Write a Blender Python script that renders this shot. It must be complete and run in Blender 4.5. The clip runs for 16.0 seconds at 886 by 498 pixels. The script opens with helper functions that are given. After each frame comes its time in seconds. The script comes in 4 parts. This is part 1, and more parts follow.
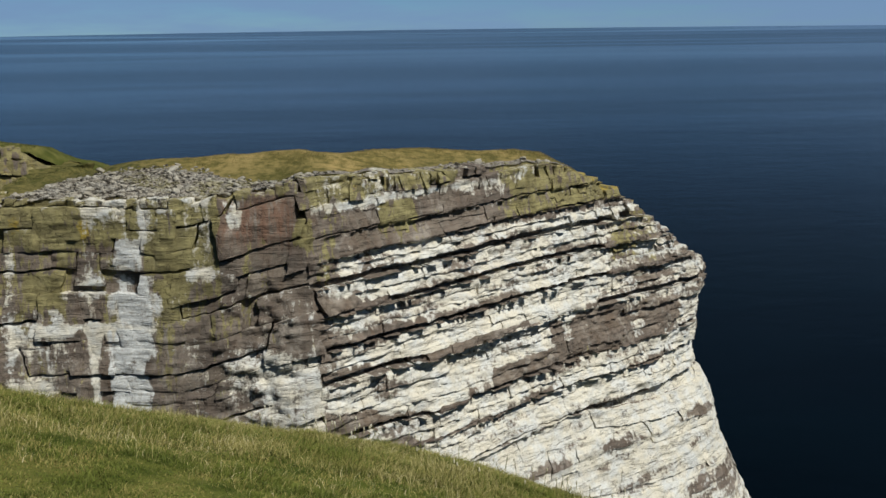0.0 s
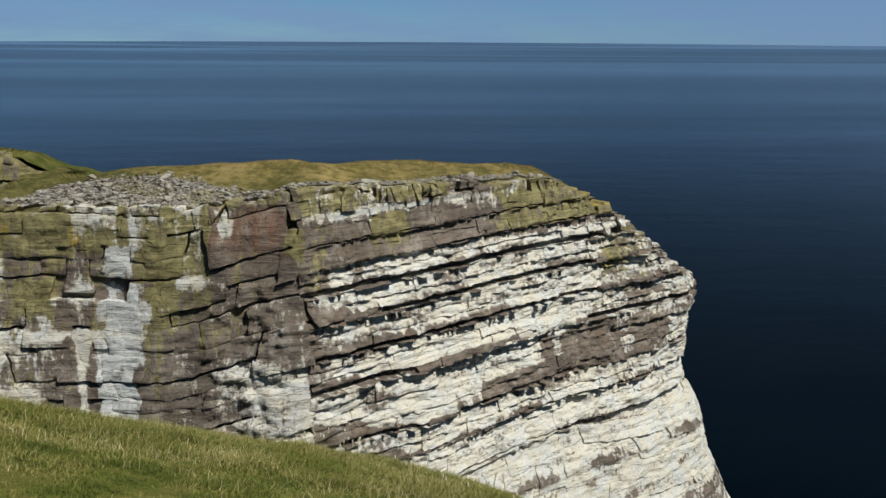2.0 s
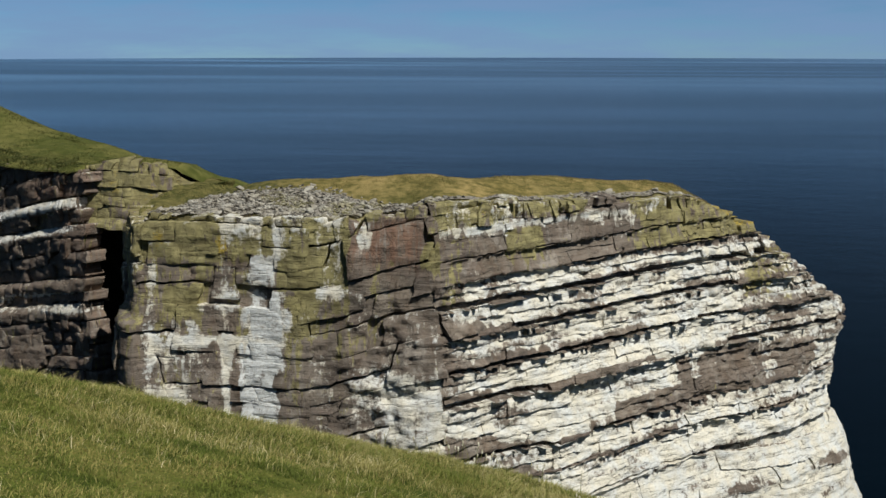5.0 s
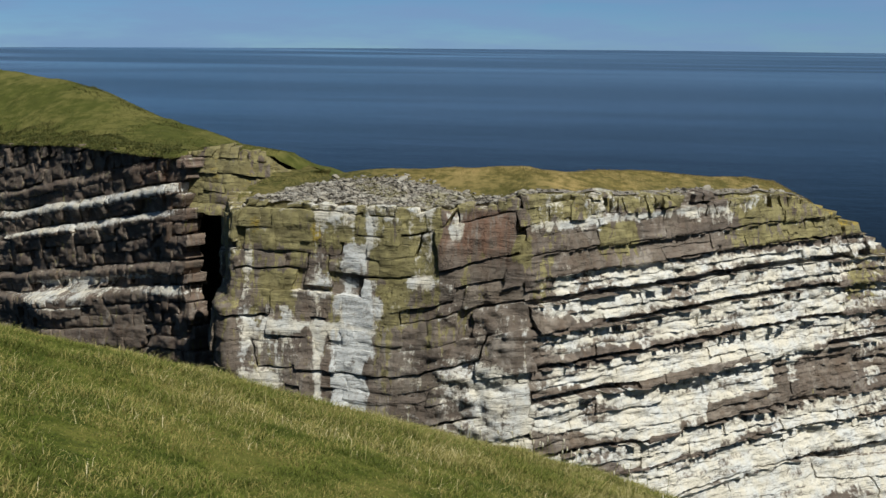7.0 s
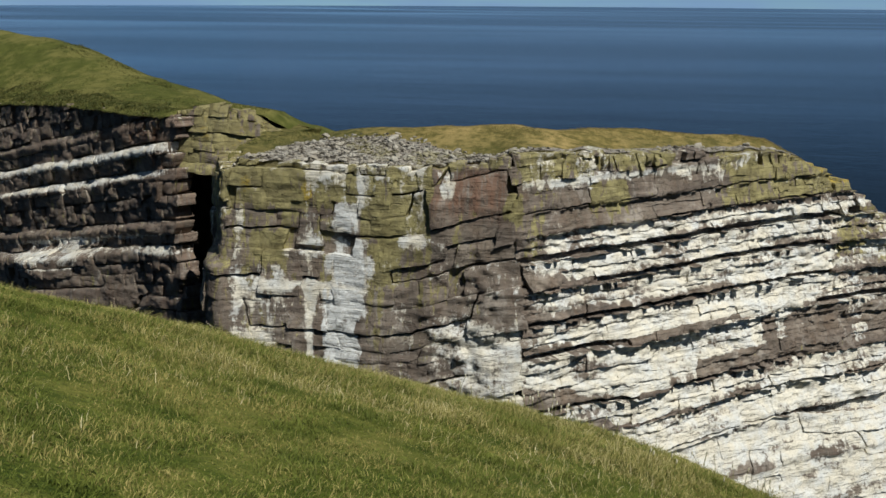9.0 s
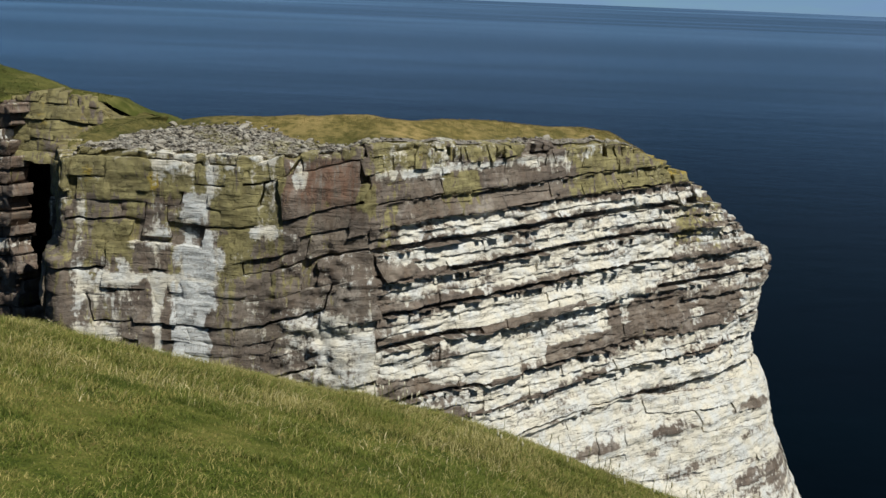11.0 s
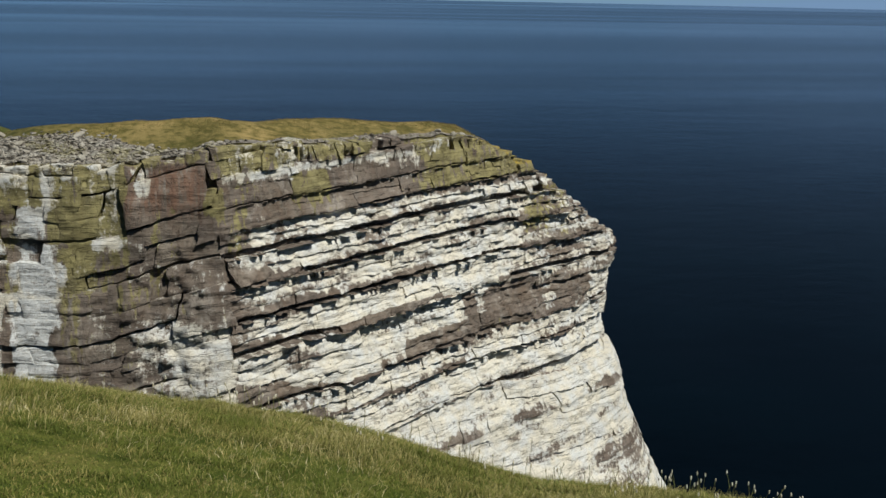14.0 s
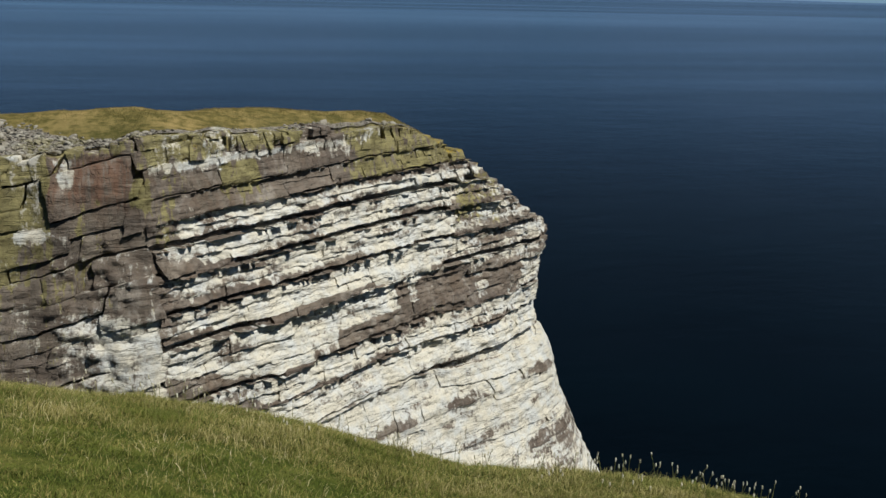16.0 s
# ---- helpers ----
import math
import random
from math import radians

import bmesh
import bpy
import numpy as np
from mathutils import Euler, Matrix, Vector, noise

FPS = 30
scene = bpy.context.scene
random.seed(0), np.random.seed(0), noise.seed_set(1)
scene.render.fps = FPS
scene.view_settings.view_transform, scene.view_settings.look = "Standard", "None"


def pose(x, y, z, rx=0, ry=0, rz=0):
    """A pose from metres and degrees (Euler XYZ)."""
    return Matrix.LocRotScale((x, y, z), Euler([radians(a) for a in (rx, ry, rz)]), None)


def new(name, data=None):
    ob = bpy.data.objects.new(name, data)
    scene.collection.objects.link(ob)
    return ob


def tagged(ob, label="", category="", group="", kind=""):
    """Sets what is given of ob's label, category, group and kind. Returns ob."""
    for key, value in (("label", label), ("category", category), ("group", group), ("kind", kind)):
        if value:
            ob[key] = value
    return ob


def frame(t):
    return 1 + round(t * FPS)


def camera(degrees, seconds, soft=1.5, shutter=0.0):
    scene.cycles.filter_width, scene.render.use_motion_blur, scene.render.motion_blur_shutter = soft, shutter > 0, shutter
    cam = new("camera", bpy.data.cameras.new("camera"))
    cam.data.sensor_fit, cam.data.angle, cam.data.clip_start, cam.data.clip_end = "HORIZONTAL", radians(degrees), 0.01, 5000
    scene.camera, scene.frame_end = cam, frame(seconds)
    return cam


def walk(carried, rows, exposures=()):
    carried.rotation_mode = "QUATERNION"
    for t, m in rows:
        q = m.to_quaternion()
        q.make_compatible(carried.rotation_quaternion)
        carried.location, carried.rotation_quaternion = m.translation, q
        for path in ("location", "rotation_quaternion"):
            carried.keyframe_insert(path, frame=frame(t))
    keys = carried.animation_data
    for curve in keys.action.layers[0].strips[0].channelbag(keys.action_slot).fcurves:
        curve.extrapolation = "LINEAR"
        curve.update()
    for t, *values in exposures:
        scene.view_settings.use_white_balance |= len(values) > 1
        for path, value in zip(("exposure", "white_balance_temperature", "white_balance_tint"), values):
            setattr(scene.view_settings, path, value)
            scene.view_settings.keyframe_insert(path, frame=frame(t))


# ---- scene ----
cam = camera(48.21, 16.0, soft=1.5)
# seconds, eye east, eye north, eye above 80 m, pitch, roll, yaw
ROWS = [
    (0.0, 0.0, 0.001, 0.0, -13.437, 0.735, -0.315),
    (0.5, 0.005, 0.011, 0.002, -13.285, 0.133, -0.717),
    (1.0, 0.004, 0.025, 0.002, -13.334, -0.149, -0.713),
    (1.5, -0.005, 0.026, 0.004, -13.143, -0.108, -0.668),
    (2.0, -0.015, 0.022, 0.011, -12.727, -0.327, -0.598),
    (2.5, -0.025, 0.012, 0.016, -13.036, -0.4, -0.636),
    (3.0, -0.035, 0.001, 0.024, -12.333, 0.807, 0.654),
    (3.5, -0.046, -0.005, 0.032, -11.908, 0.404, 2.443),
    (4.0, -0.052, -0.012, 0.029, -11.621, 0.194, 4.491),
    (4.5, -0.059, -0.027, 0.029, -11.55, 0.045, 6.221),
    (4.7, -0.058, -0.029, 0.028, -11.662, 0.018, 6.692),
    (6.8, -0.025, 0.047, 0.015, -12.52, -0.324, 11.95),
    (7.0, -0.037, 0.044, 0.016, -12.369, -0.394, 12.834),
    (7.5, -0.057, 0.052, 0.006, -12.427, 0.113, 14.482),
    (8.0, -0.059, 0.045, 0.001, -13.073, -0.0, 15.187),
    (8.5, -0.034, 0.028, -0.004, -13.756, 0.063, 14.18),
    (9.0, -0.016, 0.006, -0.002, -14.721, -0.292, 12.306),
    (9.5, 0.01, -0.014, 0.001, -14.812, -0.837, 10.254),
    (10.0, 0.056, -0.042, 0.007, -14.673, -1.147, 7.978),
    (10.2, 0.069, -0.05, 0.005, -14.97, -1.485, 6.917),
    (12.3, -0.004, 0.009, 0.001, -15.186, -1.774, 0.74),
    (12.5, 0.011, 0.005, -0.007, -15.452, -1.817, -0.087),
    (13.0, 0.058, -0.008, -0.01, -15.205, -1.572, -2.057),
    (13.5, 0.078, -0.021, -0.012, -15.485, -1.321, -3.352),
    (14.0, 0.113, -0.03, -0.015, -15.03, -1.013, -4.897),
    (14.5, 0.141, -0.033, -0.02, -15.571, -1.006, -6.021),
    (15.0, 0.166, -0.038, -0.015, -14.989, -1.336, -7.095),
    (15.5, 0.169, -0.03, -0.021, -14.745, -1.336, -7.241),
    (16.0, 0.202, -0.038, -0.033, -15.559, -1.403, -8.779)
]
walk(cam, [(t, pose(x, y, 80 + z, 90 + pitch, roll, yaw)) for t, x, y, z, pitch, roll, yaw in ROWS],
     [(0.0, -0.08), (3.0, -0.05), (6.8, 0.04), (9.0, 0.04), (12.5, -0.06), (16.0, -0.12)])

# ------------------------------------------------------------------ light
SUN_TO = Vector((0.73 * math.cos(radians(53)), -0.68 * math.cos(radians(53)), math.sin(radians(53)))).normalized()
world = bpy.data.worlds.new("world")
scene.world = world
world.use_nodes = True
wn, wl = world.node_tree.nodes, world.node_tree.links
sky = wn.new("ShaderNodeTexSky")
sky.sky_type, sky.sun_disc = "NISHITA", False
sky.sun_elevation, sky.sun_rotation = radians(53), math.atan2(SUN_TO.x, SUN_TO.y)
sky.air_density, sky.dust_density, sky.ozone_density, sky.altitude = 1.0, 0.0, 4.0, 1200
geo = wn.new("ShaderNodeTexCoord")
lift = wn.new("ShaderNodeVectorMath")
lift.operation = "ADD"
lift.inputs[1].default_value = (0, 0, 0.018)
wl.new(geo.outputs["Generated"], lift.inputs[0])
wl.new(lift.outputs[0], sky.inputs["Vector"])
tint = wn.new("ShaderNodeMix")
tint.data_type, tint.blend_type = "RGBA", "MULTIPLY"
tint.inputs["Factor"].default_value = 1.0
tint.inputs["B"].default_value = (0.82, 1.02, 1.12, 1)
wl.new(sky.outputs[0], tint.inputs["A"])
height = wn.new("ShaderNodeSeparateXYZ")
wl.new(lift.outputs[0], height.inputs[0])
band = wn.new("ShaderNodeMapRange")
band.interpolation_type = "SMOOTHSTEP"
band.inputs["From Min"].default_value, band.inputs["From Max"].default_value = 0.0, 0.22
wl.new(height.outputs["Z"], band.inputs["Value"])
haze = wn.new("ShaderNodeMix")
haze.data_type, haze.blend_type = "RGBA", "MIX"
haze.inputs["A"].default_value, haze.inputs["B"].default_value = (0.58, 0.81, 1.13, 1), (0.33, 0.33, 0.31, 1)
wl.new(band.outputs["Result"], haze.inputs["Factor"])
hazy = wn.new("ShaderNodeMix")
hazy.data_type, hazy.blend_type = "RGBA", "MULTIPLY"
hazy.inputs["Factor"].default_value = 1.0
wl.new(tint.outputs["Result"], hazy.inputs["A"])
wl.new(haze.outputs["Result"], hazy.inputs["B"])
# thin streaks of high cloud
spread = wn.new("ShaderNodeVectorMath")
spread.operation = "MULTIPLY"
spread.inputs[1].default_value = (2.2, 2.2, 16.0)
wl.new(geo.outputs["Generated"], spread.inputs[0])
puff = wn.new("ShaderNodeTexNoise")
puff.inputs["Scale"].default_value, puff.inputs["Detail"].default_value, puff.inputs["Roughness"].default_value = 1.6, 6.0, 0.6
wl.new(spread.outputs[0], puff.inputs["Vector"])
cover = wn.new("ShaderNodeMapRange")
cover.interpolation_type = "SMOOTHSTEP"
cover.inputs["From Min"].default_value, cover.inputs["From Max"].default_value, cover.inputs["To Max"].default_value = 0.30, 0.62, 0.85
wl.new(puff.outputs["Fac"], cover.inputs["Value"])
cloud = wn.new("ShaderNodeMix")
cloud.data_type = "RGBA"
cloud.inputs["B"].default_value = (3.3, 5.4, 9.0, 1)
thin = wn.new("ShaderNodeMath")
thin.operation = "MULTIPLY_ADD"
thin.inputs[1].default_value, thin.inputs[2].default_value = -0.75, 1.0
wl.new(band.outputs["Result"], thin.inputs[0])
low = wn.new("ShaderNodeMath")
low.operation = "MULTIPLY"
wl.new(cover.outputs["Result"], low.inputs[0])
wl.new(thin.outputs[0], low.inputs[1])
wl.new(low.outputs[0], cloud.inputs["Factor"])
wl.new(hazy.outputs["Result"], cloud.inputs["A"])
wl.new(cloud.outputs["Result"], wn["Background"].inputs["Color"])
wn["Background"].inputs["Strength"].default_value = 0.056

sun = new("sun", bpy.data.lights.new("sun", "SUN"))
sun.data.energy, sun.data.angle, sun.data.color = 4.9, radians(0.5), (0.985, 0.985, 0.92)
sun.rotation_mode = "QUATERNION"
sun.rotation_quaternion = SUN_TO.to_track_quat("Z", "Y")
sun.location = (40, -20, 140)
scene.view_settings.exposure = 0.0

# ------------------------------------------------------------------ helpers
def hash3(i, j, k, seed):
    n = (i.astype(np.int64) * 374761393 + j.astype(np.int64) * 668265263 + k.astype(np.int64) * 2147483647 + seed * 1274126177) & 0x7FFFFFFF
    n = ((n ^ (n >> 13)) * 1274126177) & 0x7FFFFFFF
    n = ((n ^ (n >> 15)) * 374761393) & 0x7FFFFFFF
    return ((n ^ (n >> 16)) & 0xFFFFF) / float(0xFFFFF)


def vnoise(x, y, z, seed=0):
    """Value noise, -1 to 1."""
    x, y, z = np.broadcast_arrays(np.asarray(x, float), np.asarray(y, float), np.asarray(z, float))
    xi, yi, zi = np.floor(x), np.floor(y), np.floor(z)
    u, v, w = x - xi, y - yi, z - zi
    u, v, w = u * u * (3 - 2 * u), v * v * (3 - 2 * v), w * w * (3 - 2 * w)
    out = 0
    for a in (0, 1):
        for b in (0, 1):
            for c in (0, 1):
                h = hash3(xi + a, yi + b, zi + c, seed)
                out = out + h * (u if a else 1 - u) * (v if b else 1 - v) * (w if c else 1 - w)
    return out * 2 - 1


def fbm(x, y, z, seed=0, octaves=4):
    out, amp, f = 0, 1.0, 1.0
    for o in range(octaves):
        out = out + amp * vnoise(x * f, y * f, z * f, seed + o)
        amp, f = amp * 0.5, f * 2.07
    return out / 1.9


def sstep(a, b, x):
    t = np.clip((np.asarray(x, float) - a) / (b - a), 0, 1)
    return t * t * (3 - 2 * t)


def mesh_of(name, verts, faces, material, smooth=False, **attributes):
    """A mesh from arrays; faces is one array of polygons, or a list of arrays with one polygon size each."""
    me = bpy.data.meshes.new(name)
    v = np.asarray(verts, np.float32)
    sets = faces if isinstance(faces[0], np.ndarray) and faces[0].ndim == 2 else [np.asarray(faces)]
    corners = np.concatenate([np.asarray(q).ravel() for q in sets]).astype(np.int32)
    sizes = np.concatenate([np.full(len(q), np.asarray(q).shape[1]) for q in sets])
    me.vertices.add(len(v))
    me.vertices.foreach_set("co", v.ravel())
    me.loops.add(len(corners))
    me.loops.foreach_set("vertex_index", corners)
    me.polygons.add(len(sizes))
    me.polygons.foreach_set("loop_start", np.concatenate([[0], np.cumsum(sizes)[:-1]]).astype(np.int32))
    me.polygons.foreach_set("use_smooth", np.full(len(sizes), smooth))
    me.materials.append(material)
    for key, values in attributes.items():
        me.attributes.new(key, "FLOAT", "POINT").data.foreach_set("value", np.asarray(values, np.float32).ravel())
    me.update(calc_edges=True)
    me.validate()
    return me


def part(name, me, parent, label=""):
    ob = new(name, me)
    ob.parent = parent
    return tagged(ob, label)


def grid_faces(nu, nv, wrap=False):
    """Quads of a grid of nu by nv points, v running fastest."""
    i, j = np.meshgrid(np.arange(nu if wrap else nu - 1), np.arange(nv - 1), indexing="ij")
    i, j = i.ravel(), j.ravel()
    k = (i + 1) % nu
    return np.stack([i * nv + j, k * nv + j, k * nv + j + 1, i * nv + j + 1], 1)


# ------------------------------------------------------------------ materials
class Nodes:
    def __init__(self, name):
        self.mat = bpy.data.materials.new(name)
        self.mat.use_nodes = True
        self.t = self.mat.node_tree
        self.bsdf = self.t.nodes["Principled BSDF"]
        self.pos = self.t.nodes.new("ShaderNodeNewGeometry").outputs["Position"]

    def add(self, kind, **inputs):
        n = self.t.nodes.new(kind)
        for key, v in inputs.items():
            self.put(n.inputs[key.replace("_", " ")], v)
        return n

    def put(self, socket, v):
        if isinstance(v, bpy.types.NodeSocket):
            self.t.links.new(v, socket)
        else:
            socket.default_value = v

    def attr(self, name):
        n = self.t.nodes.new("ShaderNodeAttribute")
        n.attribute_name = name
        return n.outputs["Fac"]

    def scaled(self, s):
        n = self.t.nodes.new("ShaderNodeVectorMath")
        n.operation = "MULTIPLY"
        self.put(n.inputs[0], self.pos)
        n.inputs[1].default_value = s
        return n.outputs[0]

    def noise(self, scale, detail=4.0, rough=0.55, squash=(1, 1, 1), distort=0.0):
        n = self.add("ShaderNodeTexNoise", Vector=self.scaled(squash), Scale=scale, Detail=detail, Roughness=rough, Distortion=distort)
        return n.outputs["Fac"]

    def math(self, op, a, b=0.0, c=0.0, clamp=False):
        n = self.t.nodes.new("ShaderNodeMath")
        n.operation, n.use_clamp = op, clamp
        for s, v in zip(n.inputs, (a, b, c)):
            self.put(s, v)
        return n.outputs[0]

    def ramp(self, x, lo, hi):
        n = self.t.nodes.new("ShaderNodeMapRange")
        n.interpolation_type = "SMOOTHSTEP"
        self.put(n.inputs["Value"], x)
        self.put(n.inputs["From Min"], lo)
        self.put(n.inputs["From Max"], hi)
        return n.outputs["Result"]

    def mix(self, f, a, b):
        n = self.t.nodes.new("ShaderNodeMix")
        n.data_type = "RGBA"
        self.put(n.inputs["Factor"], f)
        for s, v in ((n.inputs["A"], a), (n.inputs["B"], b)):
            self.put(s, (*v, 1) if isinstance(v, tuple) else v)
        return n.outputs["Result"]

    def bump(self, height, strength, distance, normal=None):
        n = self.add("ShaderNodeBump", Height=height, Strength=strength, Distance=distance)
        if normal is not None:
            self.put(n.inputs["Normal"], normal)
        return n.outputs["Normal"]

    def random(self):
        return self.t.nodes.new("ShaderNodeObjectInfo").outputs["Random"]

    def done(self, color, rough=0.9, normal=None, spec=0.3):
        self.put(self.bsdf.inputs["Base Color"], color)
        self.put(self.bsdf.inputs["Roughness"], rough)
        self.put(self.bsdf.inputs["Specular IOR Level"], spec)
        if normal is not None:
            self.put(self.bsdf.inputs["Normal"], normal)
        return self.mat


def rock_material():
    """Purple-brown sandstone; guano, lichen and iron stain where the attributes put them."""
    m = Nodes("sandstone")
    coarse, fine = m.noise(0.55, 5), m.noise(7.0, 6, 0.65)
    lamina = m.noise(1.0, 5, 0.6, (0.5, 0.5, 7.0), 0.4)
    streak = m.noise(1.0, 5, 0.6, (3.2, 3.2, 0.28), 0.3)
    speck = m.noise(3.2, 5, 0.7)
    base = m.mix(m.ramp(coarse, 0.3, 0.7), (0.115, 0.095, 0.075), (0.275, 0.232, 0.184))
    base = m.mix(m.ramp(lamina, 0.35, 0.75), base, (0.152, 0.127, 0.102))
    base = m.mix(m.math("MULTIPLY", m.ramp(fine, 0.5, 0.8), 0.5), base, (0.30, 0.26, 0.22))
    base = m.mix(m.math("MULTIPLY", m.random(), 0.35), base, (0.11, 0.09, 0.085))
    blotch = m.noise(0.8, 5, 0.65, (1.0, 1.0, 0.55), 0.6)
    base = m.mix(m.math("MULTIPLY", m.ramp(blotch, 0.53, 0.66), 0.55), base, (0.36, 0.325, 0.28))
    base = m.mix(m.math("MULTIPLY", m.ramp(blotch, 0.46, 0.34), 0.6), base, (0.115, 0.085, 0.060))
    rust = m.math("MULTIPLY", m.attr("rust"), m.ramp(streak, 0.3, 0.62))
    base = m.mix(rust, base, (0.20, 0.108, 0.070))
    level = m.math("ABSOLUTE", m.math("SUBTRACT", m.noise(1.0, 4, 0.55, (0.22, 0.22, 2.1), 0.5), 0.5))
    upright = m.math("ABSOLUTE", m.math("SUBTRACT", m.noise(1.0, 4, 0.6, (1.5, 1.5, 0.35), 0.5), 0.5))
    # olive and yellow crusts of lichen
    lich = m.math("ADD", m.attr("lichen"), m.math("SUBTRACT", m.math("MULTIPLY_ADD", streak, 2.0, m.math("MULTIPLY", blotch, 1.6)), 1.8))
    lich = m.ramp(lich, 0.38, 0.56)
    lcol = m.mix(m.ramp(m.noise(1.3, 4), 0.35, 0.68), (0.19, 0.165, 0.065), (0.34, 0.30, 0.125))
    base = m.mix(m.math("MULTIPLY", lich, 0.78), base, lcol)
    base = m.mix(m.ramp(m.math("ADD", m.attr("yellow"), m.math("MULTIPLY", m.math("SUBTRACT", speck, 0.5), 1.2)), 0.5, 0.75), base, (0.38, 0.275, 0.05))
    # bird droppings: runs down the faces, thick on the ledges
    g = m.math("ADD", m.attr("guano"), m.math("SUBTRACT", m.math("MULTIPLY_ADD", streak, 0.8, m.math("MULTIPLY", speck, 1.1)), 0.95))
    thick = m.ramp(g, 0.40, 0.66)
    gcol = m.mix(m.ramp(m.noise(0.9, 5), 0.32, 0.64), (0.60, 0.60, 0.575), (0.64, 0.59, 0.485))
    gcol = m.mix(m.ramp(m.math("MULTIPLY", m.attr("lichen"), -1.0), 0.05, 0.35), gcol, (0.61, 0.615, 0.60))
    gcol = m.mix(m.math("MULTIPLY", m.ramp(fine, 0.48, 0.70), 0.6), gcol, (0.40, 0.355, 0.29))
    gcol = m.mix(m.math("MULTIPLY", m.ramp(m.noise(1.0, 5, 0.7, (1.4, 1.4, 5.0), 0.8), 0.56, 0.66), 0.65), gcol, (0.27, 0.235, 0.195))
    color = m.mix(thick, base, gcol)
    gap = m.math("MULTIPLY", m.math("SUBTRACT", 1.0, m.ramp(upright, 0.0, 0.016)), m.math("MULTIPLY_ADD", thick, -0.55, 0.6))
    crack = m.math("MULTIPLY", m.ramp(level, 0.0, 0.015), m.math("SUBTRACT", 1.0, gap))
    bare = m.math("MULTIPLY_ADD", thick, -0.02, 0.38)
    color = m.mix(m.math("MULTIPLY", m.math("SUBTRACT", 1.0, crack), bare), color, (0.055, 0.046, 0.04))
    lamina = m.math("MULTIPLY_ADD", crack, 0.6, lamina)
    relief = m.math("ADD", m.math("MULTIPLY", lamina, 0.7), m.math("ADD", m.math("MULTIPLY", fine, 0.5), m.math("MULTIPLY", speck, 0.6)))
    return m.done(color, 0.92, m.bump(relief, 0.9, 0.12), 0.2)


def turf_material(name, dark, mid, dry, scale):
    m = Nodes(name)
    patch, mott, blade = m.noise(0.35 * scale, 4), m.noise(2.2 * scale, 5, 0.6), m.noise(22.0 * scale, 3, 0.7, (1, 1, 0.4))
    c = m.mix(m.ramp(mott, 0.3, 0.7), dark, mid)
    c = m.mix(m.ramp(m.math("MULTIPLY_ADD", patch, 0.6, m.math("MULTIPLY", mott, 0.5)), 0.47, 0.68), c, dry)
    c = m.mix(m.math("MULTIPLY", m.attr("lush"), 0.85), c, m.mix(m.ramp(mott, 0.35, 0.65), (0.05, 0.055, 0.016), (0.13, 0.115, 0.04)))
    c = m.mix(m.math("MULTIPLY", m.ramp(blade, 0.45, 0.8), 0.5), c, dark)
    rubble = m.mix(m.ramp(m.noise(5.0, 5, 0.7), 0.35, 0.65), (0.09, 0.075, 0.06), (0.32, 0.29, 0.25))
    c = m.mix(m.ramp(m.math("ADD", m.attr("bare"), m.math("MULTIPLY", m.math("SUBTRACT", mott, 0.5), 0.8)), 0.4, 0.6), c, rubble)
    return m.done(c, 0.95, m.bump(m.math("ADD", blade, mott), 0.8, 0.06), 0.1)


def blade_material(name, root, tip, dry):
    m = Nodes(name)
    isl = m.t.nodes.new("ShaderNodeNewGeometry").outputs["Random Per Island"]
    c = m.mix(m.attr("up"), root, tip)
    other = m.math("FRACT", m.math("MULTIPLY", isl, 17.3))
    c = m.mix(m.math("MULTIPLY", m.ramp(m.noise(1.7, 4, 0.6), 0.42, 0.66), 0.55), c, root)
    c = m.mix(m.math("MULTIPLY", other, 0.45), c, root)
    c = m.mix(m.ramp(m.math("MULTIPLY_ADD", m.noise(1.1, 5, 0.65), 1.1, m.math("MULTIPLY", isl, 0.5)), 0.80, 1.05), c, dry)
    return m.done(c, 0.7, None, 0.2)


def sea_material():
    m = Nodes("sea_water")
    wave = m.noise(0.11, 7, 0.6, (1, 1.5, 1))
    swell = m.noise(0.014, 4, 0.5, (1, 2.2, 1))
    slick = m.noise(0.0007, 5, 0.55, (0.3, 1.5, 1), 1.4)
    base = m.mix(m.ramp(swell, 0.3, 0.7), (0.0002, 0.0013, 0.0022), (0.0003, 0.0022, 0.0036))
    h = m.math("ADD", m.math("MULTIPLY", wave, 1.0), m.math("MULTIPLY", swell, 1.8))
    streaks = m.noise(0.0009, 5, 0.6, (0.22, 1.0, 1), 1.4)
    rough = m.math("MULTIPLY_ADD", m.ramp(slick, 0.42, 0.64), -0.07, m.math("MULTIPLY_ADD", m.ramp(streaks, 0.4, 0.65), 0.022, 0.17))
    m.put(m.bsdf.inputs["IOR"], 1.33)
    m.put(m.bsdf.inputs["Specular Tint"], (0.52, 0.92, 1.0, 1))
    return m.done(base, rough, m.bump(h, 0.13, 0.9), 0.22)


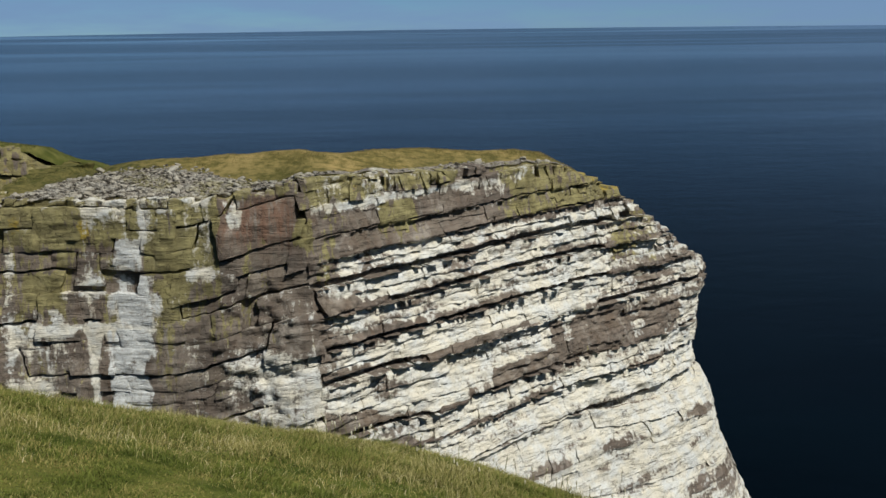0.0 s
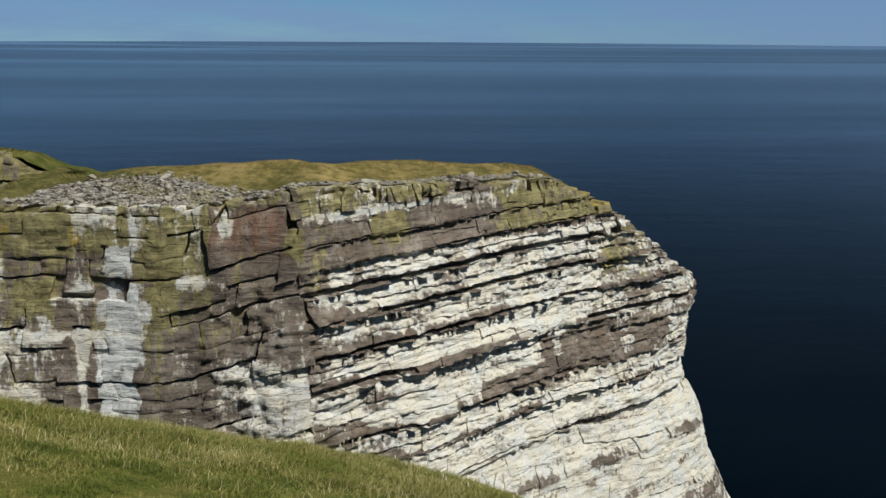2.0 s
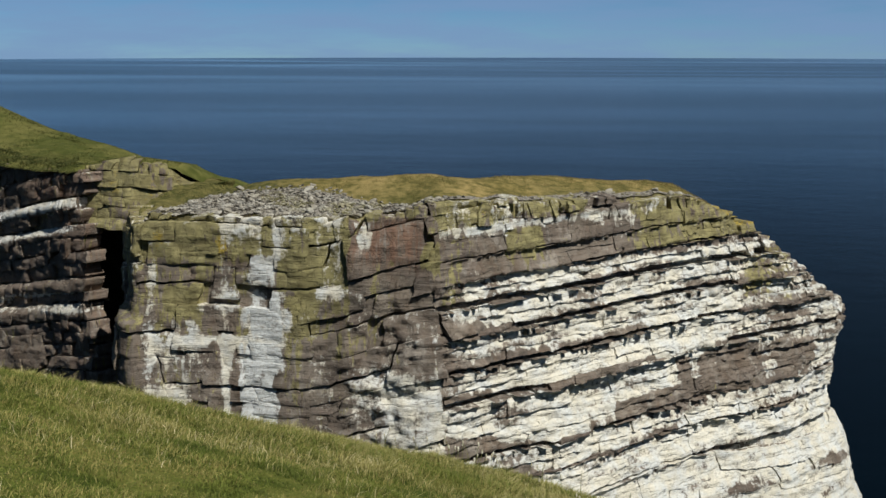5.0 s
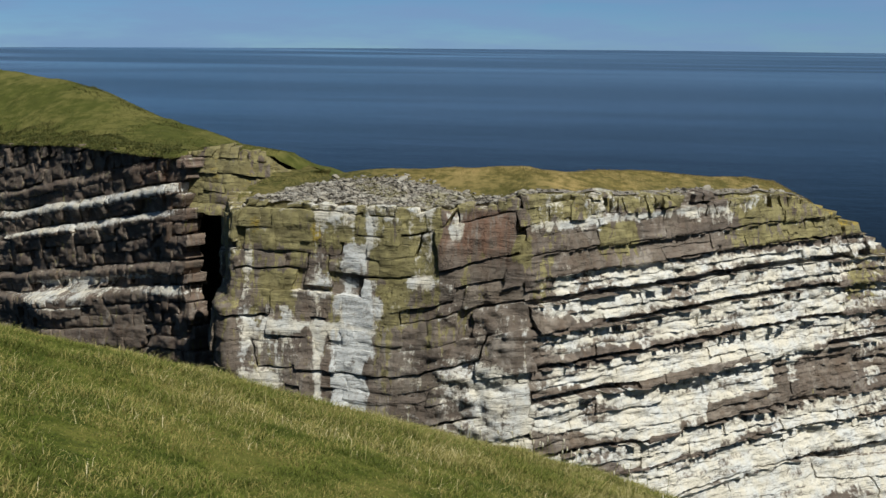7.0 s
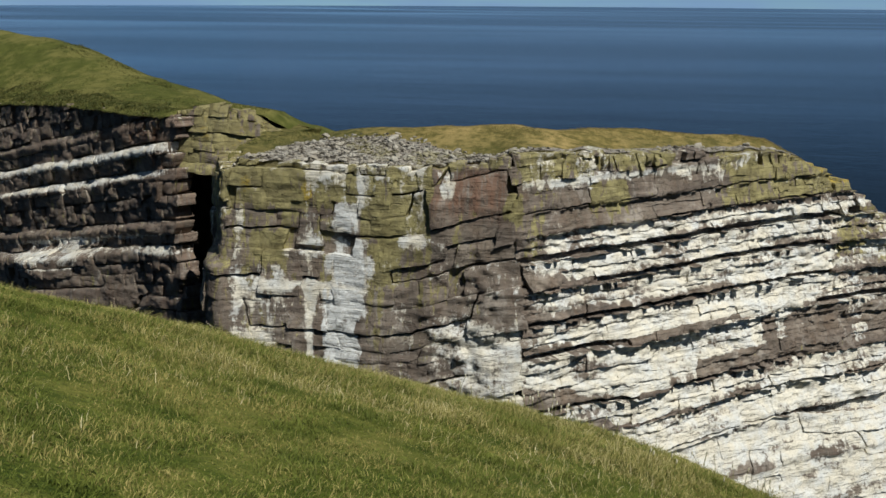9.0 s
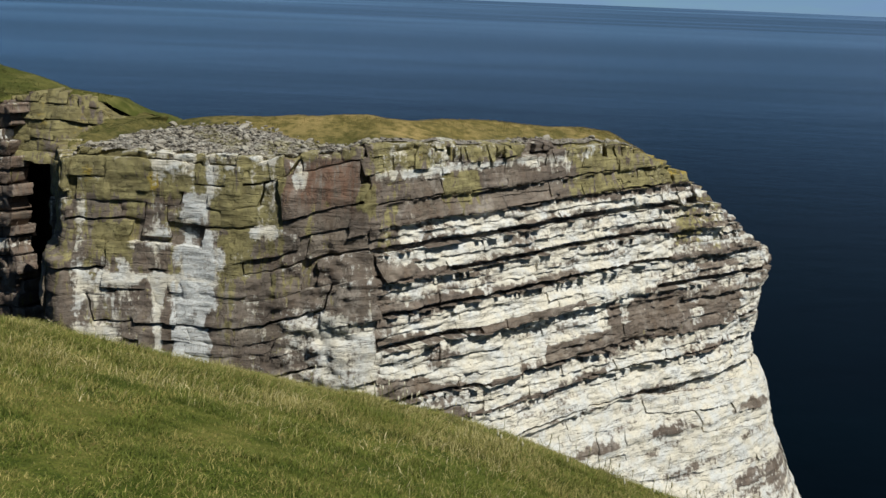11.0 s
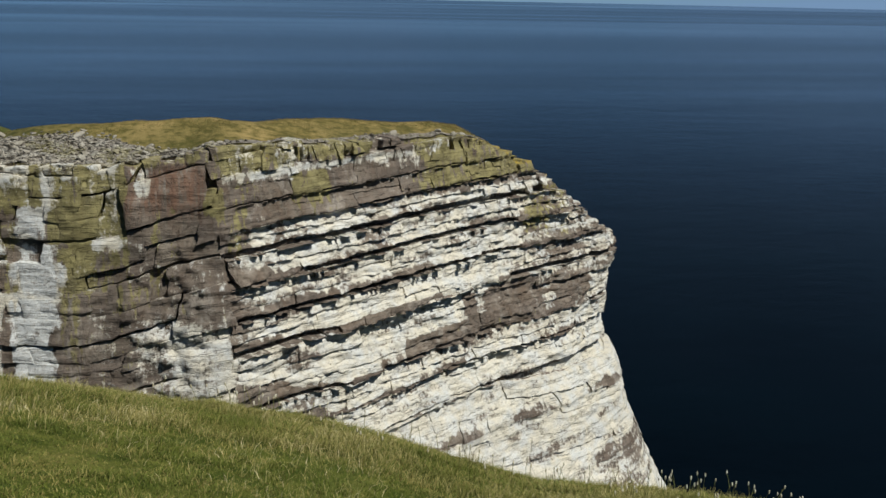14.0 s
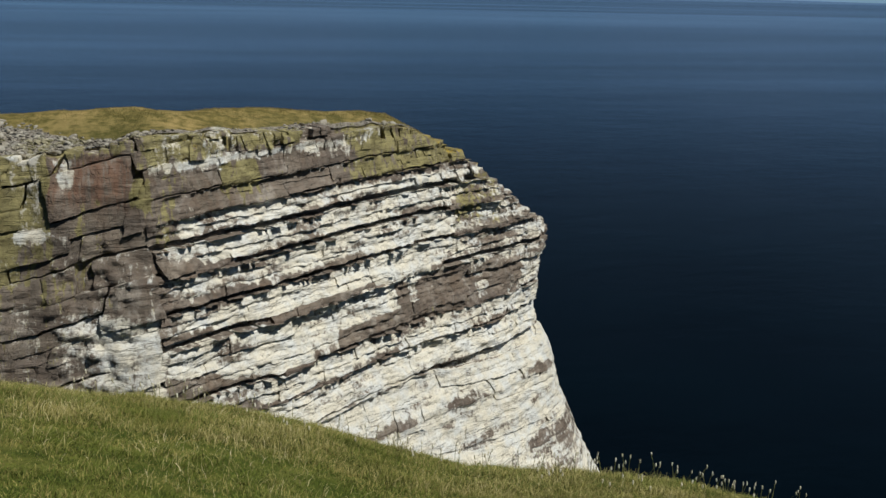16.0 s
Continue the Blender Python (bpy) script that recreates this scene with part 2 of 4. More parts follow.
ROCK = rock_material()
SEA = sea_material()
TURF_NEAR = turf_material("turf_green", (0.045, 0.065, 0.009), (0.105, 0.128, 0.020), (0.165, 0.155, 0.038), 1.0)
TURF_TOP = turf_material("turf_dry", (0.10, 0.085, 0.025), (0.22, 0.17, 0.06), (0.34, 0.25, 0.10), 0.8)
TURF_HILL = turf_material("turf_hill", (0.055, 0.062, 0.014), (0.082, 0.090, 0.021), (0.140, 0.128, 0.040), 0.4)
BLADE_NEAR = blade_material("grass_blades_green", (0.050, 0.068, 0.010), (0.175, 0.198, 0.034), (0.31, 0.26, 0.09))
BLADE_HILL = blade_material("grass_blades_hill", (0.045, 0.052, 0.011), (0.095, 0.104, 0.022), (0.17, 0.15, 0.048))
BLADE_TOP = blade_material("grass_blades_dry", (0.105, 0.085, 0.026), (0.33, 0.245, 0.095), (0.125, 0.115, 0.035))

# ------------------------------------------------------------------ sea
def build_sea():
    radii = np.concatenate([[0.5], np.geomspace(20, 4900, 40)])
    n = 128
    a = np.linspace(0, 2 * np.pi, n, endpoint=False)
    v = np.stack([np.outer(np.cos(a), radii), np.outer(np.sin(a), radii), np.zeros((n, len(radii)))], -1).reshape(-1, 3)
    ob = new("water", mesh_of("water", v, grid_faces(n, len(radii), True), SEA))
    tagged(ob, "dark blue open sea with fine ripples and pale slicks", "sea", kind="structure")


build_sea()

# ------------------------------------------------------------------ plan of the cliffs
class Plan:
    """A wall line seen from above: place and outward normal by the metres along it."""

    def __init__(self, corners, zero, soft, shift=0.0):
        c = np.array(corners, float)
        seg = np.linalg.norm(np.diff(c, axis=0), axis=1)
        at = np.concatenate([[0], np.cumsum(seg)])
        s = np.arange(0, at[-1], 0.25)
        p = np.stack([np.interp(s, at, c[:, i]) for i in (0, 1)], 1)
        k = np.exp(-0.5 * (np.arange(-16, 17) * 0.25 / soft) ** 2)
        k /= k.sum()
        pad = np.concatenate([p[:1] + (p[:1] - p[16:0:-1]), p, p[-1:] + (p[-1:] - p[-2:-18:-1])])
        p = np.stack([np.convolve(pad[:, i], k, "valid") for i in (0, 1)], 1)
        d = np.gradient(p, axis=0)
        d /= np.linalg.norm(d, axis=1)[:, None]
        self.s, self.p, self.n = s - at[zero] - shift, p, np.stack([d[:, 1], -d[:, 0]], 1)

    def at(self, s, out):
        s = np.asarray(s, float)
        return [np.interp(s, self.s, self.p[:, i]) + out * np.interp(s, self.s, self.n[:, i]) for i in (0, 1)]


HEAD = Plan([(-35, 92), (-30.9, 75), (-30.0, 62.0), (-26.3, 54.4), (-7.5, 55), (20.2, 77.3), (20.8, 82), (14, 88), (-4, 84), (-22, 86), (-35, 90)], 3, 0.7, -0.7)
INLET = Plan([(-118, 111), (-64, 85.5), (-41, 72.2), (-36.6, 69.2), (-32.0, 65.2)], 3, 0.5)
GULLY = Plan([(-58, 98), (-46, 82), (-33, 80)], 1, 0.5)
OUTCROP = Plan([(-38.5, 73.2), (-36.6, 71.6), (-33.3, 70.5), (-30.2, 71.2), (-28.6, 72.2), (-27.2, 75)], 1, 0.35)
LINTEL = Plan([(-40, 74.0), (-37.6, 73.0), (-32.5, 71.5), (-30, 73)], 1, 0.4)


def rim_soft(s):
    """Height of the turf's outer edge, smoothed, along the headland."""
    s = np.asarray(s, float)
    z = np.interp(s, [-40, -30, -24, -9, -4, 0, 3, 18, 22, 32, 38, 41, 44, 47, 50, 54, 56, 59, 64, 76, 130], [64, 66, 69.3, 69.2, 68.8, 69.4, 69.8, 70.0, 69.6, 69.6, 69.8, 69.5, 68.3, 66.7, 65.0, 61.8, 60.4, 60, 60, 61, 66])
    return z + (0.12 + 0.22 * sstep(40, 44, s)) * vnoise(s * 0.9, 0, 0, 5) + 0.16 * vnoise(s * 2.3, 0, 0, 6) * sstep(22, 18, s)


def rim_lift(s):
    """The broken yellow bed that stands on the rim beyond the fold."""
    return np.interp(np.asarray(s, float), [14, 17.5, 19.2, 21.5, 25, 28, 32, 36, 40], [0, 0.3, 0.95, 1.25, 1.05, 0.75, 0.55, 0.25, 0])


def rim_head(s):
    """Height of the solid rock's upper edge along the headland."""
    return rim_soft(s) + rim_lift(s)


def flex(s):
    """The beds climb 2.2 m in a fold between the buttress and the sea face."""
    return 2.2 * sstep(10.5, 20, s) + 0.012 * np.clip(np.asarray(s, float) - 22, 0, 40) + 0.12 * vnoise(np.asarray(s, float) * 0.16, 3, 0, 9)


# the sea face's beds, by height before the fold: upper edge, lower edge, how far the lower lip overhangs
TEETH = [(66.9, 65.3, 0.30), (65.3, 63.95, 0.45), (63.95, 62.3, 0.75), (62.3, 60.5, 0.95), (60.5, 58.4, 0.85), (58.4, 56.3, 1.0), (56.3, 52.75, 0.75), (52.75, 50.9, 0.45), (50.9, 48.6, 0.8), (48.6, 45.5, 0.5)]


def bed_share(s, z):
    """0 at the upper edge of the bed that holds a point, 1 at its lower lip, and that lip's overhang."""
    q = np.asarray(z, float) - flex(s) - 0.16 * vnoise(np.asarray(s, float) * 0.22, 40.0, 0, 77)
    share, lip = 0 * q, 0 * q
    for top, bottom, out in TEETH:
        inside = (q <= top) & (q > bottom)
        share, lip = np.where(inside, (top - q) / (top - bottom), share), np.where(inside, out, lip)
    return share, lip


def lean_head(s, z):
    """How far the face stands out from its line at a height."""
    s, z = np.asarray(s, float), np.asarray(z, float)
    foot = np.interp(z, [0, 30, 36, 41, 45, 50.5, 54, 57], [11, 7.8, 5.4, 3.1, 1.6, 0.4, 0.05, 0]) * sstep(14, 30, s)
    bulge = 0.8 * np.exp(-((z - 59.3) / 1.7) ** 2) * sstep(53, 57, s)
    ribs = 0.45 * fbm(s * 0.17, z * 0.06, 0, 21, 3) + 0.22 * vnoise(s * 0.55, z * 0.12, 0, 22) * sstep(22, 18, s)
    share, lip = bed_share(s, z)
    wild = (0.62 + 0.40 * vnoise(s * 0.11, np.floor(z * 0.5), 0, 23)) * (0.65 + 0.35 * sstep(22, 29, s))
    tooth = lip * wild * (0.75 * share + 0.45 * sstep(0.25, 0.9, share) - 0.6) * sstep(18.5, 21.5, s) * (0.25 + 0.75 * sstep(56, 50, s))
    slump = sstep(13.4, 14.4, s) * sstep(19.2, 18.0, s) * sstep(65.8, 64.6, z)
    broken = slump * (0.20 * vnoise(s * 1.3, z * 1.6, 0, 24) + 0.13 * np.round(1.5 * vnoise(s * 2.6, z * 3.0, 0, 25)) / 1.5)
    corner = 0.75 * sstep(2.3, 1.2, s) * sstep(-5, -2, s) * sstep(63.9, 63.4, z) * sstep(58.5, 60.0, z)
    bulge = bulge - 0.72 * np.exp(-((z - 52.4) / 2.3) ** 2) * sstep(49, 54, s)
    return 0.085 * (62 - z) + foot + bulge + ribs + tooth + broken + corner


def blob(s, z, cs, cz, rs, rz):
    return np.exp(-(((s - cs) / rs) ** 2 + ((z - cz) / rz) ** 2))


def pane(s, z, s0, s1, z0, z1, soft=0.25):
    """1 inside a patch with ragged, soft sides."""
    drip = z + 0.45 * vnoise(s * 2.6, z * 0.2, 0, 68)
    s = s + 0.28 * vnoise(s * 1.3, z * 0.8, 0, 66) + 0.26 * vnoise(s * 4.5, z * 0.5, 0, 67)
    return sstep(s0 - soft, s0 + soft, s) * sstep(s1 + soft, s1 - soft, s) * sstep(z0 - 2 * soft, z0 + 2 * soft, drip) * sstep(z1 + soft, z1 - soft, z)


def stains_head(s, z, up):
    """Guano, lichen, rust and yellow crust over the headland's face."""
    sea_face = sstep(18.5, 21.5, s)
    share, lip = bed_share(s, z)
    q = z - flex(s)
    deep = sstep(64.3, 63.5, q - 0.03 * (30 - s))
    patch = vnoise(s * 0.32, q * 0.8, 0, 88)
    drip = vnoise(s * 2.4, q * 0.25, 0, 84) + 0.6 * vnoise(s * 5.5, q * 0.4, 0, 85)
    edge = 0.93 + 0.13 * drip + 0.20 * patch - 0.30 * sstep(27, 21, s)
    g = sea_face * deep * (0.72 + 0.26 * patch + 0.20 * vnoise(s * 1.1, q * 3.2, 0, 83) - 0.60 * sstep(edge - 0.14, edge + 0.14, share) * (lip > 0.4) + 0.15 * sstep(54, 50, z))
    g = g - 0.10 * deep * sea_face * sstep(27, 21, s) - 0.24 * deep * sstep(43.5, 47, s) * sstep(54.5, 58, z)
    g = g + sea_face * (1 - deep) * (0.10 + 0.16 * vnoise(s * 0.7, z * 0.6, 0, 90) + 0.26 * sstep(0.3, 0.05, share + 0.12 * drip))
    g = g - 0.85 * pane(s, q, 33.0, 47.0, 52.75, 54.3) - 0.75 * pane(s, q, 39.0, 46.8, 54.0, 56.0) + 0.45 * pane(s, q, 40.3, 41.2, 53.4, 56.0) - 0.7 * pane(s, q, 49.0, 52.8, 53.4, 54.8)
    g = g - 0.55 * (blob(s, z, 24.2, 60.7, 1.9, 0.6) + blob(s, z, 31.5, 61.0, 3.0, 0.5) + 0.8 * blob(s, z, 20.5, 60.8, 1.2, 1.6))
    slab = vnoise(s * 0.20, (q - 0.12 * s) * 1.5, 0, 81)
    g = g - sstep(47.8, 46.5, q) * (0.30 * sstep(0.0, 0.6, slab) + 0.30 * blob(s, z, 52, 42.0, 5, 3.0) + 0.2 * blob(s, z, 58, 40, 3, 6))
    left = 0.17 * (1 - sea_face) + 0.20 * vnoise(s * 0.6, z * 0.5, 0, 89) + 0.20 * vnoise(s * 1.9, z * 0.16, 0, 87)
    streak = np.maximum(np.maximum(pane(s, z, 8.3, 10.0, 65.7, 67.6), pane(s, z, 8.2, 10.6, 62.6, 65.5)), pane(s, z, 7.8, 10.2, 52, 62.4))
    left = left + 0.68 * streak + 0.42 * pane(s, z, 5.4, 8.0, 64.4, 65.5, 0.4) + 0.30 * pane(s, z, 5.8, 7.8, 63.0, 64.6, 0.5) + 0.5 * pane(s, z, 3.0, 10.8, 62.2, 62.75, 0.15) + 0.4 * pane(s, z, 3.2, 5.4, 63.0, 63.7)
    left = left + 0.42 * pane(s, z, 6.6, 9.0, 67.9, 69.6, 0.5) + 0.42 * pane(s, z, 9.6, 10.4, 67.5, 69.6, 0.3) + 0.5 * pane(s, z, 14.8, 15.8, 68.2, 69.7, 0.25) + 0.36 * pane(s, z, 11.0, 12.6, 68.6, 69.4, 0.3)
    left = left + 0.30 * pane(s, z, 1.8, 2.3, 57, 68.5, 0.12) + 0.32 * pane(s, z, 3.9, 4.3, 56, 62.4, 0.1) + 0.32 * pane(s, z, 6.4, 7.0, 56, 62.4, 0.12) + 0.35 * pane(s, z, 2.0, 4.0, 56, 59.5, 0.4)
    left = left + 0.40 * pane(s, z, 12.4, 15.2, 65.3, 65.9, 0.2) + 0.22 * pane(s, z, 11.5, 17.6, 54, 61.6, 0.9) + 0.55 * pane(s, z, 16.8, 22, 54, 60.8, 0.8) + 0.18 * pane(s, z, 2.5, 7.5, 55, 62.5, 0.8)
    left = left + 0.22 * sstep(69.2, 69.7, z) * sstep(20, 17, s) * sstep(4, 6, s)
    g = np.where(sea_face > 0.5, g + 0.30 * blob(s, z, 20.2, 58.5, 2.2, 3.0), left)
    g = g + 0.42 * pane(s, z, 20.2, 33, 68.75, 69.25, 0.2) + 0.4 * pane(s, z, 21.6, 22.8, 64.8, 66.8, 0.3) + 0.35 * pane(s, z, 33, 37, 68.4, 69.3, 0.3)
    g = g + up * np.where(sea_face > 0.5, 0.05 + 0.16 * deep, 0.13)
    l = (0.20 + 0.34 * fbm(s * 0.8, z * 0.4, 0, 86, 3)) * sstep(19.5, 16, s) * sstep(61, 65, z) + 0.22 * sstep(19, 15, s) * sstep(56, 60, z)
    l = l + 0.60 * pane(s, z, 10.2, 13.4, 65.6, 67.6) + 0.75 * pane(s, z, 10.6, 12.4, 62.9, 65.2) + 0.5 * pane(s, z, 3.0, 5.4, 63.8, 65.6) + 0.5 * pane(s, z, 12.6, 14.4, 67.0, 69.4)
    l = l + 0.7 * pane(s, z, 18.6, 20.0, 66.8, 68.6) + 0.75 * pane(s, z, 24.8, 27.6, 66.9, 68.9) + 0.4 * pane(s, z, 20.0, 21.4, 64.6, 67.2)
    l = l + 0.65 * sstep(33.5, 36.0, s) * sstep(66.3, 66.7, z) + 0.55 * pane(s, z, 45.6, 50.5, 61.6, 65.4, 0.5) + 0.35 * sstep(66.8, 67.6, z) * sstep(24, 19, s)
    l = l + 0.7 * pane(s, z, 19.8, 31.0, 69.3, 72, 0.2)
    l = l - 0.9 * streak - 0.7 * pane(s, z, 14.4, 18.8, 67.4, 69.9, 0.4)
    r = 0.7 * pane(s, z, 14.4, 18.8, 67.2, 69.9, 0.4) + 0.15 + 0.5 * sstep(0.5, -0.5, s) * sstep(65, 67, z)
    y = 0.9 * blob(s, z, 6.7, 68.3, 0.5, 1.1) + 0.6 * blob(s, z, 2.8, 68.4, 0.8, 1.3) + 0.62 * sstep(37, 41, s) * sstep(52, 48, s) * sstep(-1.5, 0.2, z - rim_head(s)) + 0.45 * pane(s, z, 20.6, 26.5, 69.4, 72, 0.2)
    return np.clip(g, -1, 1.3), l, r, y


def rock_block(s0, s1, z0, z1, cell, slant, tilt, out):
    """One block of a bed before it is set on its wall: along, height, share of the height, how far from an edge, stand-out."""
    mid = 0.5 * (s0 + s1)
    nu, nv = max(3, int((s1 - s0) / cell) + 2), max(3, int((z1(mid) - z0(mid)) / cell) + 2)
    A, B = np.meshgrid(np.linspace(0, 1, nu), np.linspace(0, 1, nv), indexing="ij")
    edge = np.minimum(np.minimum(A, 1 - A) * (s1 - s0), np.minimum(B, 1 - B) * 0.8)
    S = s0 + (s1 - s0) * A
    lo, hi = z0(S), z1(S)
    S = S + (tilt[0] * (1 - A) + tilt[1] * A) * (B - 0.5) * (hi - lo)
    return dict(size=(nu, nv), S=S.ravel(), Z=(lo + (hi - lo) * B).ravel(), B=B.ravel(), edge=edge.ravel(), out=(out + slant[0] * (A - 0.5) + slant[1] * (B - 0.5)).ravel())


def set_blocks(plan, found, lean, rough, worn, joint):
    """Sets blocks on their wall with uneven fronts, sharp edges and sides going back into the rock."""
    if not found:
        return
    S, Z, B, edge, out = (np.concatenate([q[key] for q in found]) for key in ("S", "Z", "B", "edge", "out"))
    who = np.concatenate([np.full(len(q["S"]), 1.7 * i) for i, q in enumerate(found)])
    Z = Z + 0.055 * vnoise(S * 1.9, Z * 1.3, 4, 35) + 0.03 * vnoise(S * 5.1, Z * 3.0, 4, 36)
    S = S + 0.09 * vnoise(S * 1.1, Z * 2.1, 9, 30)
    leaf = vnoise(S * 0.8, Z * 5.0, 0, 37)
    flake = np.round(2.5 * vnoise(S * 1.1, Z * 2.4, 0, 38)) / 2.5
    push = out + lean(S, Z) + rough * (0.15 * vnoise(S * 0.9, Z * 1.3, who, 31) + 0.10 * vnoise(S * 2.4, Z * 5.5, who, 32) + 0.05 * vnoise(S * 6.5, Z * 9, 0, 33) + 0.05 * np.round(leaf * 2) + 0.07 * flake)
    push = push - joint * np.exp(-edge / 0.03)
    X, Y = plan.at(S, push)
    bx, by = plan.at(S, push - 1.5)
    marks = {}
    for q in found:
        marks.setdefault(q["stains"], []).append(q)
    G = [np.zeros_like(S) for _ in range(4)]
    first = np.cumsum([0] + [len(q["S"]) for q in found])
    for stains in marks:
        here = np.concatenate([np.full(len(q["S"]), q["stains"] is stains) for q in found])
        for store, w in zip(G, stains(S[here], Z[here], sstep(worn, 0.98, B[here]))):
            store[here] = w
    for q, a in zip(found, first):
        nu, nv = q["size"]
        n0 = nu * nv
        ring = np.concatenate([np.arange(nu) * nv, (nu - 1) * nv + np.arange(1, nv), np.arange(nu - 2, -1, -1) * nv + nv - 1, np.arange(nv - 2, 0, -1)])
        front = np.stack([X[a:a + n0], Y[a:a + n0], Z[a:a + n0]], 1)
        deep = np.stack([bx[a:a + n0], by[a:a + n0], Z[a:a + n0]], 1)[ring]
        k = np.arange(len(ring))
        k2 = (k + 1) % len(ring)
        sides = np.stack([n0 + k2, n0 + k, n0 + len(ring) + k, n0 + len(ring) + k2], 1)
        at = {key: np.concatenate([w[a:a + n0], w[a:a + n0][ring], w[a:a + n0][ring]]) for key, w in zip(("guano", "lichen", "rust", "yellow"), G)}
        part("rock_block", mesh_of("rock_block", np.concatenate([front, front[ring], deep]), np.concatenate([grid_faces(nu, nv), sides]), ROCK, True, **at), q["bed"])


def bed_strip(plan, s0, s1, z0, z1, out, lean, stains):
    """The rock behind a bed's blocks."""
    S = np.linspace(s0, s1, max(4, int((s1 - s0) / 0.5)))
    S, B = np.meshgrid(S, np.array([-0.06, 0.25, 0.5, 0.75, 1.06]), indexing="ij")
    Z = z0(S) + (z1(S) - z0(S)) * B
    push = out + lean(S, Z) + 0.12 * vnoise(S * 1.3, Z * 3, 0, 12)
    X, Y = plan.at(S, push)
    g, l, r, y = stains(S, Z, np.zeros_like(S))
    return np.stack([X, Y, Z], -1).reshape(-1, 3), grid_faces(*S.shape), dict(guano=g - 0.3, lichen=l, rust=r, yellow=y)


def build_beds(thing, plan, levels, s_from, s_to, climb, rim, lean, stains, style):
    """levels: rows of lower edge, upper edge, stand-out, joint width, roughness and how deep a slot it is."""
    # slots: less guano and lichen, so part of their shade is in the colour
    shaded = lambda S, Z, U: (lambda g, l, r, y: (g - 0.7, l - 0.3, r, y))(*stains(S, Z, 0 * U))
    for bottom, top, out, wide, rough, slot in levels:
        thick = top - bottom
        base0 = lambda S, q=bottom: q + climb(S) + style["wave"] * vnoise(np.asarray(S, float) * 0.22, 40.0, 0, 77)
        base1 = lambda S, q=top: q + climb(S) + style["wave"] * vnoise(np.asarray(S, float) * 0.22, 40.0, 0, 77)
        z0 = lambda S, f=base0: np.minimum(f(S), rim(S) - 0.3)
        z1 = lambda S, f=base1: np.minimum(f(S), rim(S) - 0.3)
        first, last = s_from + random.uniform(-0.6, 0.6), s_to + random.uniform(-0.6, 0.6)
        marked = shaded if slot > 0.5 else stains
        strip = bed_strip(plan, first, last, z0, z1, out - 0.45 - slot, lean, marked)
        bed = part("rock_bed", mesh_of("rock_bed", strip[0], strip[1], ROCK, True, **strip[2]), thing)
        s, lead, drift, found = first, random.gauss(0, 0.2), 0.0, []
        while s < last - 0.3:
            w = max(0.25, wide * random.lognormvariate(-0.15, 0.6))
            if float(rim(s + w)) < float(base1(s + w)) + 0.6:
                w = min(w, random.uniform(0.45, 1.1))
            e = min(s + w, last)
            mid = 0.5 * (s + e)
            trail = random.gauss(0, 0.22)
            drift = 0.6 * drift + random.gauss(0, style["jitter"])
            low, high, roof = float(base0(mid)), float(base1(mid)), float(np.min(rim(np.array([s, mid, e])))) + random.uniform(-0.12, 0.15)
            if min(high, roof) - low > 0.22:
                cut = roof if high > roof + 0.15 else 1e3
                o = out + drift - (random.random() < style["lost"]) * random.uniform(0.25, 0.6)
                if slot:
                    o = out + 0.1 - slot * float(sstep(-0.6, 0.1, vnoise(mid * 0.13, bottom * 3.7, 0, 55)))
                down = thick * random.uniform(0.4, 1.0) if random.random() < style["joined"] and not slot else 0.0
                up = lambda S, f=base1, c=cut: np.minimum(f(S) - 0.006, c)
                lo = lambda S, f=base0, d=down: f(S) + 0.006 - d
                q = rock_block(s + 0.004, e - 0.004, lo, up, style["cell"], (random.gauss(0, style["slant"]), random.gauss(0, style["slant"]) - style["back"] * thick),
                               (lead, trail), o + 0.06 * (down > 0))
                found.append(dict(q, bed=bed, stains=marked))
            s, lead = e, trail
        set_blocks(plan, found, lean, rough, style["worn"], style["joint"])


def beds_between(marks, count_of, wide, slot, rough):
    """Splits each unit into thinner beds; the lowest of a unit is cut back where the unit overhangs."""
    rows = []
    for (top, cut), (bottom, cut_below) in zip(marks[:-1], marks[1:]):
        n = count_of(top - bottom)
        edges = np.cumsum([random.uniform(0.7, 1.3) for _ in range(n)])
        edges = np.concatenate([[0], edges / edges[-1]])
        body = top - bottom - slot * (0.6 + 0.6 * cut_below) * (cut_below > 0)
        for i in range(n):
            t, b = top - body * edges[i], top - body * edges[i + 1]
            rows.append((b, t, 0.10 * cut * (i == 0) + random.uniform(-0.035, 0.035) - 0.10 * cut_below * i / max(1, n), wide * random.uniform(0.8, 1.3), rough, 0))
        if cut_below:
            rows.append((bottom, bottom + slot * (0.6 + 0.6 * cut_below), -0.1, wide * 0.9, rough, 0.3 + 1.0 * cut_below))
    return rows


